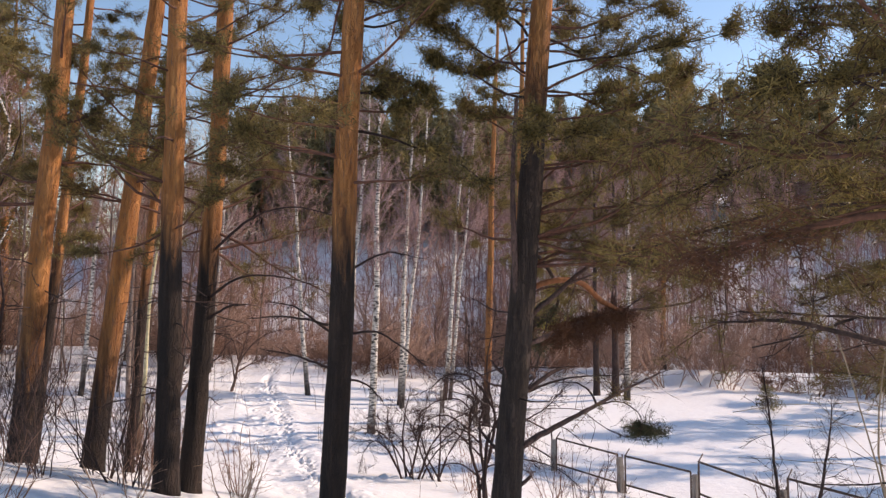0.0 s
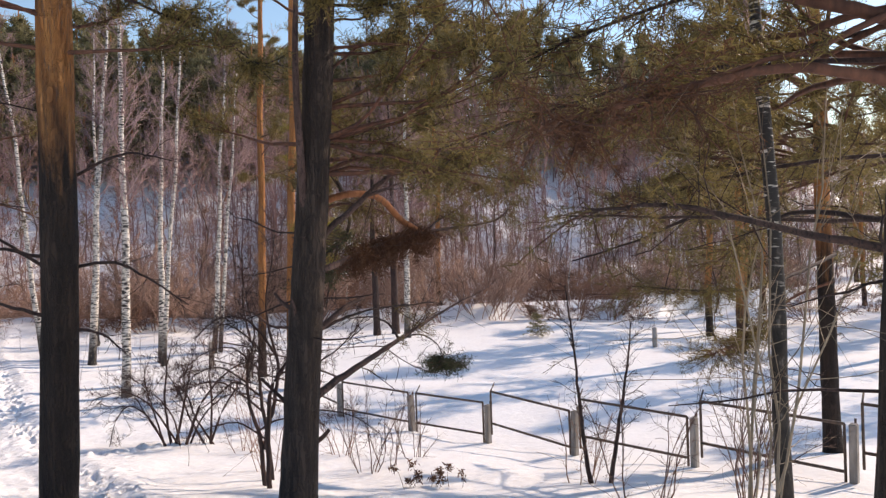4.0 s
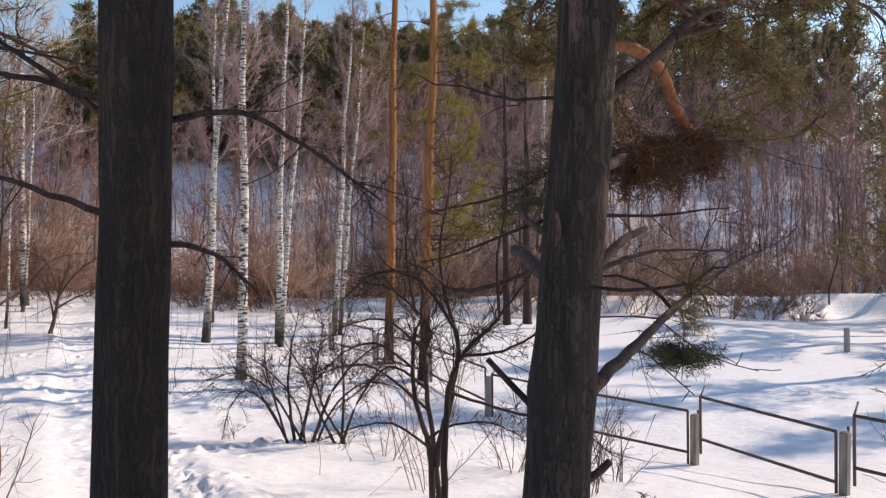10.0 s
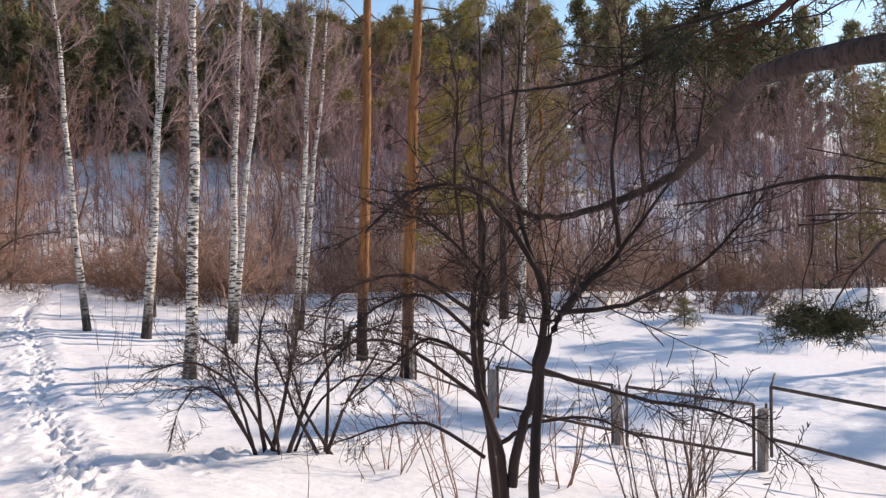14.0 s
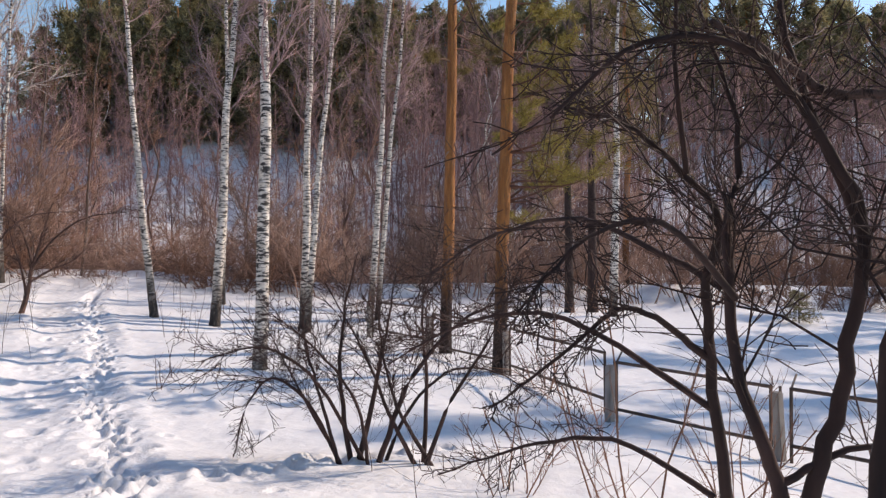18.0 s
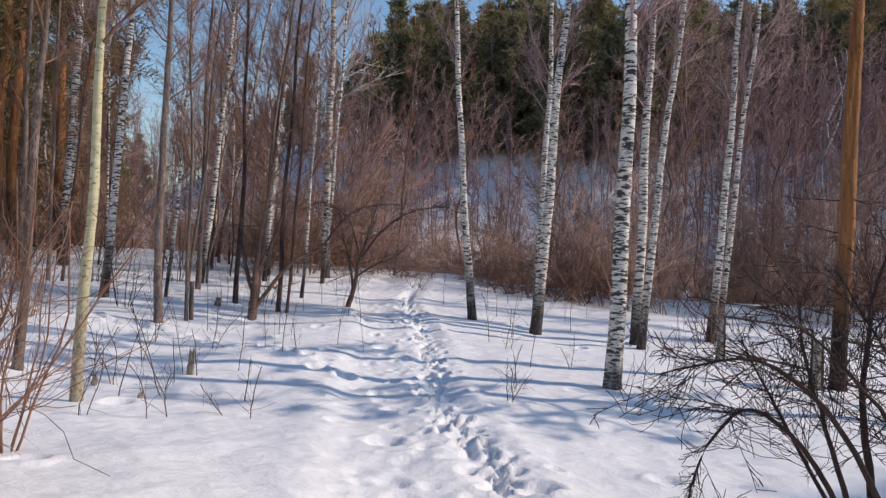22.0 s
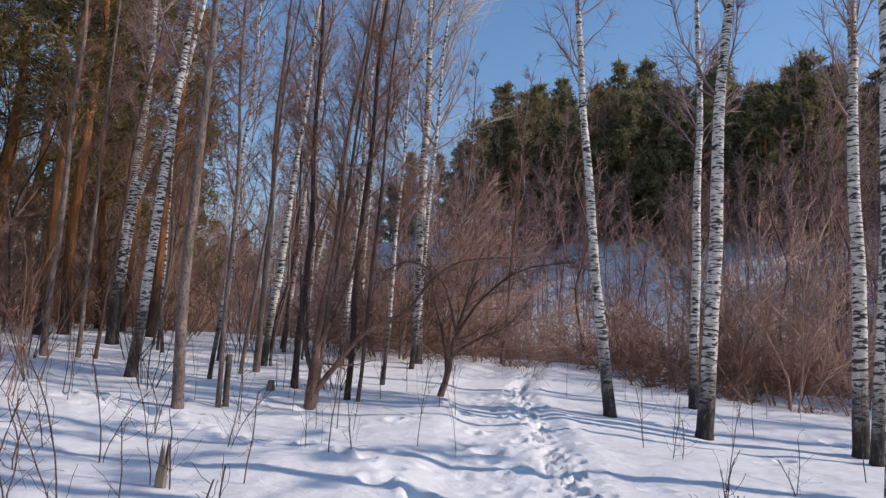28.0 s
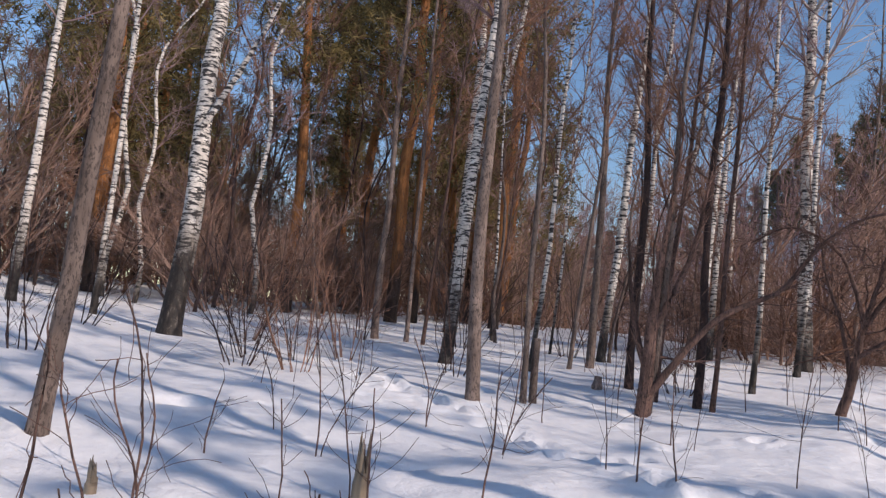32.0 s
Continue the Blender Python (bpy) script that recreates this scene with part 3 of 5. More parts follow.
def pine(x, y, dia, height=18.0, lean=(0, 0), low=7.0, count=34, seed=1, label="", reach=2.6, group="pines on the slope", dead=10, sector=None, per=14, blade=0.13, wide=0.011, tufts=24, bias=1.0, bark_mat=None, leaf_mat=None, sway=0.008):
    rng = np.random.default_rng(seed)
    ob = thing("pine_tree", x, y, label or "tall pine with grey bark below and orange bark above", "pine tree", group)
    pts = stem(rng, height, lean, sway, 0.4)
    rad = taper(pts, dia, 0.6, 0.03)
    w = Wood()
    knobbly(w, rng, pts, rad, 16, 0.035)
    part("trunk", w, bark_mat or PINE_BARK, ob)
    w, leaf = Wood(), Wood()
    for k in range(count):
        t = (k + rng.uniform(0, 1)) / count
        z = low + (height - low - 0.4) * t ** bias
        i = int(np.searchsorted(pts[:, 2], z))
        a = rng.uniform(0, 6.283) if sector is None else radians(90 - rng.uniform(*sector))
        ln = reach * (1.1 - 0.75 * t) * rng.uniform(0.6, 1.15)
        bough(w, leaf, rng, pts[min(i, len(pts) - 1)], (math.cos(a), math.sin(a), rng.uniform(-0.25, 0.35)), ln, 0.012 + 0.007 * ln, max(7, int(tufts * (1 - 0.75 * t ** 0.7))), blade, wide, per)
    part("crown", w, LIMB_BARK, ob, "orange-brown limbs")
    part("foliage", leaf, leaf_mat or NEEDLE, ob, "dull green needle tufts")
    for k in range(dead):
        z = rng.uniform(0.25, 0.9) * low
        i = int(np.searchsorted(pts[:, 2], z))
        a = rng.uniform(0, 6.283)
        w = Wood()
        ln = rng.uniform(0.4, 1.8)
        q = twist(rng, pts[i], (math.cos(a), math.sin(a), rng.uniform(-0.2, 0.4)), ln, 6, 0.3, -0.2)
        w.tube(q, np.linspace(0.016, 0.005, len(q)), 5)
        sprays(w, rng, q, 0.012, 1, 4, 0.4, 0.7, -0.1, 0.4, 0.003)
        part("dead_branch", w, DARK_BARK, ob)
    return ob


def shrub(x, y, stems=7, height=2.2, spread=0.6, seed=1, twigs=7, r=0.022, label="", mat=None, name="shrub", levels=2, lift=0.1, group="shrubs", sprout=0.15, fine=9):
    rng = np.random.default_rng(seed)
    ob = thing(name, x, y, label or "leafless dark shrub of thin branching stems in snow", "shrub", group)
    for k in range(stems):
        a = rng.uniform(0, 6.283)
        q = twist(rng, (0.12 * math.cos(a), 0.12 * math.sin(a), -0.2), (spread * math.cos(a), spread * math.sin(a), 1.0), height * rng.uniform(0.7, 1.15), 8, 0.22, lift)
        w = Wood()
        w.tube(q, np.linspace(r * rng.uniform(0.7, 1.2), 0.005, len(q)), 6)
        if not fine:              # few enough twigs to tell apart
            got = part("stem", w, mat or TWIG, ob)
            for _ in range(twigs):
                w = Wood()
                sprays(w, rng, q, r * 0.6, 1, 1, 0.45, 0.75, lift, 0.35, 0.0025, 5, sprout)
                part("twig", w, mat or TWIG, got)
            continue
        sprays(w, rng, q, r * 0.6, 1, twigs, 0.45, 0.75, lift, 0.35, 0.003, 4, sprout)
        brush(w, rng, q, fine, 3, height * 0.2, height * 0.1, 0.0035, 0.0025, 0.7, 0.2)
        part("stem", w, mat or TWIG, ob)
    return ob


def limb(tree, name, pts, r0, r1, mat, twigs=0, seed=0, thin=0.004, ratio=0.4, levels=1, lift=0.0, dense=3):
    """A limb through given world places, as a part of its tree."""
    rng = np.random.default_rng(seed)
    p = np.array(pts, float) - np.array(tree.matrix_basis.translation)
    t = np.linspace(0, len(p) - 1, len(p) * 4)
    p = np.stack([np.interp(t, range(len(p)), p[:, k]) for k in range(3)], 1)
    for _ in range(4):
        p[1:-1] = (p[:-2] + 2 * p[1:-1] + p[2:]) / 4
    if twigs:
        p[1:-1] += rng.normal(0, min(0.006, r0 * 0.2), (len(p) - 2, 3))
    w = Wood()
    w.tube(p, np.linspace(r0, r1, len(p)), 9)
    if twigs:
        sprays(w, rng, p, r0 * 0.4, levels, twigs, ratio, 0.75, lift, 0.4, thin, 4, 0.3)
        size = np.linalg.norm(p[-1] - p[0])
        brush(w, rng, p, twigs * dense, 3, size * 0.16, size * 0.09, thin, thin * 0.8, 0.8, 0.1, 0.35)
    return part(name, w, mat, tree), p


def green_end(parent, p, rng_seed, count, length, mat=None, spread=1.0, per=14, sag=-0.1, flat=0.4):
    """Needled twigs along the outer half of a limb."""
    rng = np.random.default_rng(rng_seed)
    w, leaf = Wood(), Wood()
    for _ in range(count):
        i = rng.integers(len(p) // 2, len(p))
        d = rng.normal(0, spread, 3) * np.array([1, 1, flat]) + np.array([0, 0, sag])
        s = twist(rng, p[i], d, length * rng.uniform(0.5, 1.2), 4, 0.3, sag)
        w.tube(s, np.linspace(0.009, 0.004, len(s)), 3)
        for k in range(1, len(s)):
            leaf.blades(s[k], s[k] - s[k - 1], rng, per, 0.12, 0.010, 0.6)
    tagged(part("twig_spray", w, LIMB_BARK, parent), "thin bare twigs under the needles", kind="stuff")
    part("foliage", leaf, mat or NEEDLE, parent, "hanging tufts of needles")


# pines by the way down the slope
pine(-1.70, 11.0, 0.40, 19, (0.045, -0.06), 5.0, 46, 11, "tall pine with plated bark toned dark for shade, orange above, beside the path", dead=0, bias=1.3)
pine_a = scene.objects["pine_tree"]
for k, pts in enumerate([[(-1.65, 11.35, 1.05), (-1.13, 11.2, 1.14), (-0.72, 11.1, 0.86), (-0.38, 11.0, 0.6)],
                         [(-1.65, 11.35, 0.4), (-1.3, 11.2, 0.35), (-1.05, 11.1, 0.1)],
                         [(-1.9, 11.4, 1.2), (-2.5, 11.3, 1.35), (-3.1, 11.2, 1.3)],
                         [(-1.9, 11.4, 0.55), (-2.4, 11.3, 0.75), (-2.9, 11.2, 0.85)],
                         [(-1.65, 11.4, 2.0), (-1.0, 11.2, 2.35), (-0.5, 11.0, 2.2)]]):
    pts = [(x + 0.14, y - 0.4, z) for x, y, z in pts]
    limb(pine_a, "dead_branch", pts, 0.022, 0.006, DARK_BARK, 7, 300 + k)
limb(pine_a, "dead_branch", [(-1.75, 11.0, 1.1), (-2.25, 10.9, 1.5), (-2.6, 10.8, 1.55)], 0.02, 0.006, DARK_BARK, 5, 306)
pine(-4.75, 12.43, 0.42, 18, (0.003, 0), 4.3, 40, 12, dead=9, bias=1.4, tufts=18)
pine_d = pine(-4.72, 13.54, 0.40, 18, (0.053, 0), 4.1, 42, 13, dead=9, bias=1.4, tufts=18)
for k, (pts, m) in enumerate([([(-3.75, 11.4, 1.6), (-3.3, 11.3, 1.95), (-2.7, 11.2, 1.98), (-1.95, 11.1, 1.82)], DARK_BARK), ([(-3.7, 11.4, 1.3), (-3.4, 11.3, 1.5), (-3.1, 11.2, 1.5)], DARK_BARK),
                              ([(-3.65, 11.4, 2.4), (-3.1, 11.3, 2.9), (-2.42, 11.2, 3.1), (-1.7, 11.1, 2.9)], DARK_BARK), ([(-3.6, 11.4, 3.2), (-2.9, 11.3, 3.6), (-2.2, 11.2, 3.4)], LIMB_BARK)]):
    pts = [(1.18 * x, 1.18 * y, 1.6 + 1.18 * (z - 1.6)) for x, y, z in pts]
    limb(pine_d, "dead_branch", pts, 0.03, 0.007, m, 7, 290 + k)
pine(-6.95, 14.37, 0.43, 18, (0.107, 0), 4.9, 36, 14, dead=9, bias=1.4, tufts=24, bark_mat=RED_PINE_BARK)
pine(-7.96, 13.63, 0.44, 18, (0.06, 0), 4.6, 36, 15, dead=9, bias=1.4, tufts=24, bark_mat=RED_PINE_BARK)
pine(-9.2, 16.2, 0.25, 16, (0.09, 0), 4.6, 36, 16, dead=8)
pine(-7.6, 17.5, 0.24, 16, (0.07, 0), 6.0, 30, 19, dead=8)
pine_b = pine(0.92, 11.34, 0.47, 18, (0.087, 0.016), 4.4, 58, 17, "pine with rough grey bark, dead limbs and low green boughs", reach=3.3, dead=7, sector=(-40, 125), bias=2.3, tufts=22, wide=0.012, bark_mat=OLD_PINE_BARK)
pine_e = pine(4.62, 6.0, 0.41, 18, (0.07, 0.0), 4.0, 50, 18, "thick pine with long drooping boughs over the slope", reach=4.0, dead=6, sector=(190, 400), bias=1.9, tufts=23, wide=0.012, bark_mat=OLD_PINE_BARK)
pine_f = pine(9.2, 7.5, 0.40, 17, (0.02, 0.0), 5.2, 54, 20, "pine with low boughs standing by the fence", reach=3.6, dead=6, bias=1.6)
pine_g = pine(13.0, 14.5, 0.38, 17, (-0.02, 0.0), 5.8, 92, 23, "pine with wide green boughs beyond the fence", reach=4.4, dead=6, bias=1.7, sector=(170, 350), tufts=30)
pine(14.5, 4.0, 0.42, 18, (0.0, 0.0), 4.0, 52, 24, "pine with wide green boughs beyond the fence", reach=3.6, dead=6, bias=1.4)
pine(7.5, 0.5, 0.42, 18, (0.0, 0.0), 4.5, 48, 25, "pine with wide green boughs on the slope", reach=3.6, dead=6, bias=1.4)

# what hangs on the two near pines
limb(pine_b, "side_stem", [(1.16, 11.3, 1.7), (1.13, 11.22, 2.4), (1.1, 11.2, 3.2), (1.12, 11.2, 3.9), (1.18, 11.2, 4.8)], 0.055, 0.03, MID_BARK, 0, 345)
lower, p = limb(pine_b, "limb", [(1.05, 11.38, -0.9), (1.34, 11.5, -0.66), (2.05, 12.25, -0.5), (2.8, 13.1, -0.33), (3.5, 13.7, -0.1), (4.3, 14.2, 0.15)], 0.062, 0.015, MID_BARK, 9, 310, 0.005, 0.35, 2)
green_end(lower, p, 311, 8, 0.5)
tip, p = limb(pine_b, "limb", [(2.8, 13.1, -0.33), (3.5, 14.3, -0.4), (4.2, 15.4, -0.8), (4.5, 16.1, -1.35)], 0.018, 0.006, DARK_BARK, 4, 312)
# this clump lies in shade, which its needle colour carries
green_end(tip, p[-3:], 313, 50, 0.5, SHADED_NEEDLE, 0.9, 22, -0.02, 0.12)
for k, (pts, r0, r1, mat, tw) in enumerate([
        ([(1.12, 11.74, 0.42), (1.0, 11.75, 0.5), (0.93, 11.8, 0.62)], 0.03, 0.016, MID_BARK, 0),
        ([(1.1, 11.74, -0.85), (0.96, 11.77, -0.72), (0.72, 11.81, -0.45)], 0.028, 0.02, DARK_BARK, 0),
        ([(1.2, 11.5, 0.02), (1.5, 11.75, 0.2), (1.8, 12.0, 0.37), (2.07, 12.17, 0.45)], 0.048, 0.026, MID_BARK, 0),
        ([(1.16, 11.6, 0.3), (1.14, 11.5, 0.45), (1.1, 11.45, 0.55)], 0.026, 0.012, MID_BARK, 0),
        ([(1.3, 11.7, -1.35), (1.45, 11.66, -1.25), (1.52, 11.6, -1.15)], 0.035, 0.025, MID_BARK, 0),
        ([(1.2, 11.3, 1.2), (1.49, 11.44, 1.42), (2.05, 11.61, 1.85), (2.36, 11.86, 2.13), (3.23, 12.23, 2.5), (4.1, 12.5, 2.6), (4.7, 12.6, 2.45), (4.88, 12.6, 2.1)], 0.05, 0.01, MID_BARK, 8),
        ([(1.2, 11.5, 0.85), (1.52, 11.66, 0.91), (1.91, 12.15, 1.03), (2.68, 12.98, 1.24), (3.42, 13.7, 1.36), (4.2, 13.95, 1.45), (5.0, 14.12, 1.52), (5.2, 14.16, 1.74)], 0.05, 0.012, MID_BARK, 6),
        ([(1.25, 11.5, 1.7), (1.84, 12.05, 1.93), (2.47, 12.65, 1.93), (2.86, 13.1, 1.58), (3.15, 13.4, 1.46), (3.42, 13.68, 1.34)], 0.05, 0.05, HANGING_BARK, 0),
        ([(1.4, 11.7, 0.1), (1.75, 11.9, 0.22), (2.3, 12.3, 0.28), (3.38, 13.06, 0.23)], 0.025, 0.007, DARK_BARK, 5),
        ([(3.42, 13.68, 1.36), (3.9, 14.15, 1.6), (4.3, 14.6, 1.75)], 0.02, 0.006, DARK_BARK, 4),
        ([(2.05, 11.61, 1.85), (2.35, 11.75, 1.95), (2.6, 11.85, 2.05)], 0.025, 0.01, MID_BARK, 0)]):
    name = "broken_stub" if tw == 0 else "limb"
    if k in (0, 1, 3, 4):
        pts = [(x - 0.16, y - 0.32, z) for x, y, z in pts]
    got, p = limb(pine_b, name, pts, r0, r1, mat, tw, 320 + k, 0.004, 0.4, 1)
    if k == 6:                                     # a tangle of dead brown needles caught on the limb
        green_end(got, p[:19], 340, 170, 0.42, BROWN_NEEDLE, 0.8, 20, -0.3)
        green_end(got, p[8:], 348, 12, 0.45)
    if k == 9:
        green_end(got, p, 341, 16, 0.42)
    if k == 5:
        green_end(got, p, 342, 16, 0.7)
for k, (pts, n) in enumerate([([(1.2, 11.45, 1.5), (1.7, 12.4, 1.8), (2.3, 13.4, 1.85), (3.0, 14.5, 1.75)], 26), ([(1.25, 11.45, 2.0), (1.9, 12.1, 2.4), (2.7, 12.8, 2.5), (3.6, 13.4, 2.4)], 30),
                              ([(1.25, 11.5, 2.6), (1.5, 12.4, 2.5), (1.9, 13.2, 2.25), (2.3, 14.2, 1.85), (2.4, 14.8, 1.5), (2.3, 15.2, 1.2), (1.9, 15.3, 0.98), (1.34, 15.34, 0.81), (0.83, 15.23, 0.74)], 24),
                              ([(1.25, 11.5, 2.3), (2.6, 12.6, 2.5), (4.2, 13.8, 2.3), (5.6, 14.8, 1.9)], 44), ([(1.1, 11.55, 0.6), (1.4, 12.5, 0.72), (1.7, 13.5, 0.78), (1.8, 14.3, 0.8)], 20)]):
    got, p = limb(pine_b, "limb", pts, 0.05 if k == 2 else 0.03, 0.01, DARK_BARK if k == 2 else LIMB_BARK, 7, 347 + k, 0.004, 0.35, 1)
    green_end(got, p[14:24] if k == 2 else p, 380 + k, n, 0.6, SHADED_NEEDLE if k in (2, 4) else None, 0.9, 18, -0.1)
for k, (pts, r0, n) in enumerate([
        ([(4.65, 6.05, 1.02), (3.93, 6.28, 1.19), (3.16, 6.53, 1.42), (2.59, 6.71, 1.38)], 0.035, 4),
        ([(4.72, 6.02, 2.66), (4.03, 6.25, 2.87), (3.26, 6.5, 3.04), (2.61, 6.7, 3.2), (1.9, 7.0, 3.1)], 0.055, 34),
        ([(4.75, 6.02, 2.21), (3.98, 6.26, 2.4), (2.92, 6.6, 2.14), (2.3, 6.8, 2.0)], 0.05, 34),
        ([(4.9, 6.1, 3.4), (4.2, 7.4, 3.9), (3.6, 8.6, 4.1), (3.0, 9.6, 4.0)], 0.025, 40),
        ([(4.75, 6.1, 2.4), (3.9, 7.3, 2.6), (3.1, 8.4, 2.4), (2.3, 9.2, 2.15)], 0.02, 30),
        ([(4.7, 6.1, 3.0), (4.0, 7.0, 3.2), (3.2, 7.9, 3.0), (2.6, 8.4, 2.7)], 0.02, 36),
        ([(4.95, 6.2, 2.7), (5.2, 8.2, 2.9), (5.3, 10.0, 2.7), (5.2, 11.2, 2.4)], 0.02, 30),
        ([(5.0, 6.2, 1.2), (5.6, 7.8, 1.4), (6.2, 9.2, 1.2), (6.6, 10.2, 0.8)], 0.03, 30)]):
    got, p = limb(pine_e, "limb", pts, r0, 0.01, LIMB_BARK if k in (1, 2) else DARK_BARK, 7, 350 + k, 0.004, 0.35, 1)
    green_end(got, p, 360 + k, n, 0.75, BROWN_NEEDLE if k == 2 else None, 0.9, 16, -0.12)

limb(pine_b, "limb", [(1.0, 11.45, 0.08), (1.03, 12.0, 0.22), (1.08, 12.62, 0.29), (1.19, 12.9, 0.28), (1.45, 13.4, 0.26), (1.72, 13.95, 0.2), (1.86, 14.5, 0.04), (1.72, 14.9, -0.1), (1.3, 15.3, -0.27), (1.0, 15.4, -0.24), (0.8, 15.5, 0.0), (0.5, 15.5, 0.12)], 0.055, 0.016, MID_BARK, 12, 346, 0.004, 0.16, 2)
limb(pine_b, "upright_twig", [(1.86, 14.5, 0.04), (2.0, 14.8, 0.5), (2.2, 15.1, 1.15)], 0.012, 0.008, DARK_BARK, 2, 343)
limb(pine_b, "upright_twig", [(1.78, 14.2, 0.12), (2.0, 14.4, 0.6), (2.15, 14.65, 1.2)], 0.012, 0.008, DARK_BARK, 2, 344)
limb(pine_b, "limb", [(2.8, 13.1, -0.33), (2.75, 13.5, -0.1), (2.59, 14.05, -0.02), (2.5, 14.84, -0.12), (2.3, 15.3, -0.16)], 0.022, 0.007, DARK_BARK, 6, 314)

# higher boughs of the two that meet over the path
for tree, x0, way, seed in ((pine_a, -1.55, (-40, 120), 740), (pine_b, 1.4, (210, 330), 741), (pine_b, 1.4, (20, 160), 742), (pine_e, 4.9, (265, 350), 743)):
    r2 = np.random.default_rng(seed)
    for k in range(13):
        z = (5.0 if seed == 741 else 4.3) + 0.28 * k + r2.uniform(-0.1, 0.1)
        a = radians(90 - r2.uniform(*way))
        w, leaf = Wood(), Wood()
        at = np.array([x0, {pine_a: 11.05, pine_b: 11.65, pine_e: 6.0}[tree], z - 0.4 * (tree is pine_e)]) - np.array(tree.matrix_basis.translation)
        bough(w, leaf, r2, at, (math.cos(a), math.sin(a), r2.uniform(-0.1, 0.25)), r2.uniform(1.4, 2.8) * (1.4 if seed > 741 else 1.0), 0.026, 42, 0.12, 0.013, 16, -0.1)
        got = part("bough", w, LIMB_BARK if k % 2 else DARK_BARK, tree)
        part("foliage", leaf, NEEDLE, got)

# boughs of the two pines by the fence that reach over the slope
for k, (tree, pts, r0, mat, n, tw) in enumerate([
        (pine_f, [(9.1, 7.6, 1.2), (7.2, 8.5, 1.25), (5.17, 9.14, 1.38), (3.9, 9.43, 1.43)], 0.035, DARK_BARK, 5, 6),
        (pine_f, [(5.3, 9.1, 1.38), (5.0, 9.8, 1.1), (4.64, 10.76, 0.87)], 0.018, DARK_BARK, 0, 4),
        (pine_f, [(9.1, 7.7, 1.9), (7.6, 9.0, 2.1), (6.4, 10.2, 1.9), (5.6, 11.2, 1.5)], 0.035, DARK_BARK, 30, 7),
        (pine_g, [(12.9, 14.2, 0.6), (11.2, 13.4, 0.35), (9.61, 12.87, 0.07), (8.2, 12.8, 0.15), (6.88, 12.82, 0.3)], 0.04, DARK_BARK, 30, 8),
        (pine_g, [(12.9, 14.3, 0.0), (12.0, 14.6, -0.3), (11.4, 14.7, -0.85), (10.3, 14.3, -1.15), (9.44, 13.96, -1.24)], 0.035, LIMB_BARK, 60, 8),
        (pine_g, [(12.9, 14.3, 3.8), (11.0, 13.4, 4.3), (9.0, 13.0, 4.2), (8.0, 13.5, 3.6), (7.05, 13.98, 3.25)], 0.10, LIMB_BARK, 60, 8),
        (pine_g, [(12.9, 14.5, 2.4), (11.3, 14.9, 2.7), (9.8, 15.2, 2.5), (8.2, 15.4, 2.0)], 0.035, DARK_BARK, 44, 7),
        (pine_g, [(12.9, 14.4, 2.6), (11.5, 14.8, 3.4), (10.2, 14.8, 3.75), (9.0, 14.2, 3.6), (8.0, 13.6, 3.3)], 0.05, LIMB_BARK, 70, 8),
        (pine_g, [(12.9, 14.4, 4.4), (11.4, 14.0, 5.0), (9.8, 13.6, 5.2), (8.4, 13.3, 5.0)], 0.05, LIMB_BARK, 60, 8),
        (pine_g, [(12.9, 14.4, 5.0), (11.6, 12.9, 5.6), (10.4, 11.6, 5.7), (9.2, 10.6, 5.3)], 0.05, DARK_BARK, 60, 8),
        (pine_g, [(12.9, 14.5, 3.4), (11.7, 15.4, 3.9), (10.6, 16.2, 4.0), (9.4, 17.0, 3.7)], 0.04, DARK_BARK, 54, 8),
        (pine_g, [(12.9, 14.3, 2.9), (11.6, 13.0, 3.1), (10.4, 12.0, 2.8), (9.4, 11.4, 2.3)], 0.03, DARK_BARK, 40, 7)]):
    got, p = limb(tree, "limb", pts, r0, 0.01, mat, tw, 700 + k, 0.005, 0.3, 1)
    if n:
        green_end(got, p[len(p) // 4:], 720 + k, n, 0.75, None, 0.9, 22, -0.15)
        green_end(got, p[:len(p) * 3 // 4], 760 + k, n // 2, 0.6, None, 0.9, 22, -0.15)

# orange pines on the terrace
pine(1.9, 32.0, 0.33, 19, (0.032, 0), 7.5, 34, 21, group="pines on the terrace", dead=8, reach=2.0, bark_mat=RED_PINE_BARK)
pine(2.7, 29.0, 0.33, 19, (0.039, 0.003), 3.9, 64, 22, "orange-barked pine with yellow-green boughs on one side", group="pines on the terrace", dead=8, reach=3.0, sector=(-20, 170), bias=1.5, tufts=22, per=12, leaf_mat=YOUNG_NEEDLE, bark_mat=RED_PINE_BARK)


# birches
birch(-2.88, 28.9, 0.32, 16, (0.025, -0.003), 6.0, 30, 31, bark_mat=PALE_BIRCH_BARK)
birch(-2.12, 35.6, 0.29, 16, (0.034, 0.02), 6.0, 26, 32)
birch(-2.0, 34.9, 0.22, 16, (0.09, -0.03), 6.0, 26, 33)
birch(0.09, 37.3, 0.25, 16, (0.072, 0.006), 6.0, 26, 34)
birch(0.36, 37.6, 0.2, 15, (0.092, 0.0), 5.5, 24, 35)
birch(-4.85, 35.4, 0.32, 16, (0.075, -0.013), 6.5, 30, 36)
birch(-5.1, 38.8, 0.25, 15, (0.034, 0), 6.0, 24, 37)
birch(-6.7, 35.66, 0.25, 15, (-0.089, 0.013), 6.5, 30, 38)
birch(-13.08, 40.3, 0.34, 17, (0.0, 0), 5.5, 44, 39, reach=3.8, twig_mat=PALE_TWIG)
birch(-19.5, 43.8, 0.22, 15, (0.187, 0.028), 6.0, 22, 40)
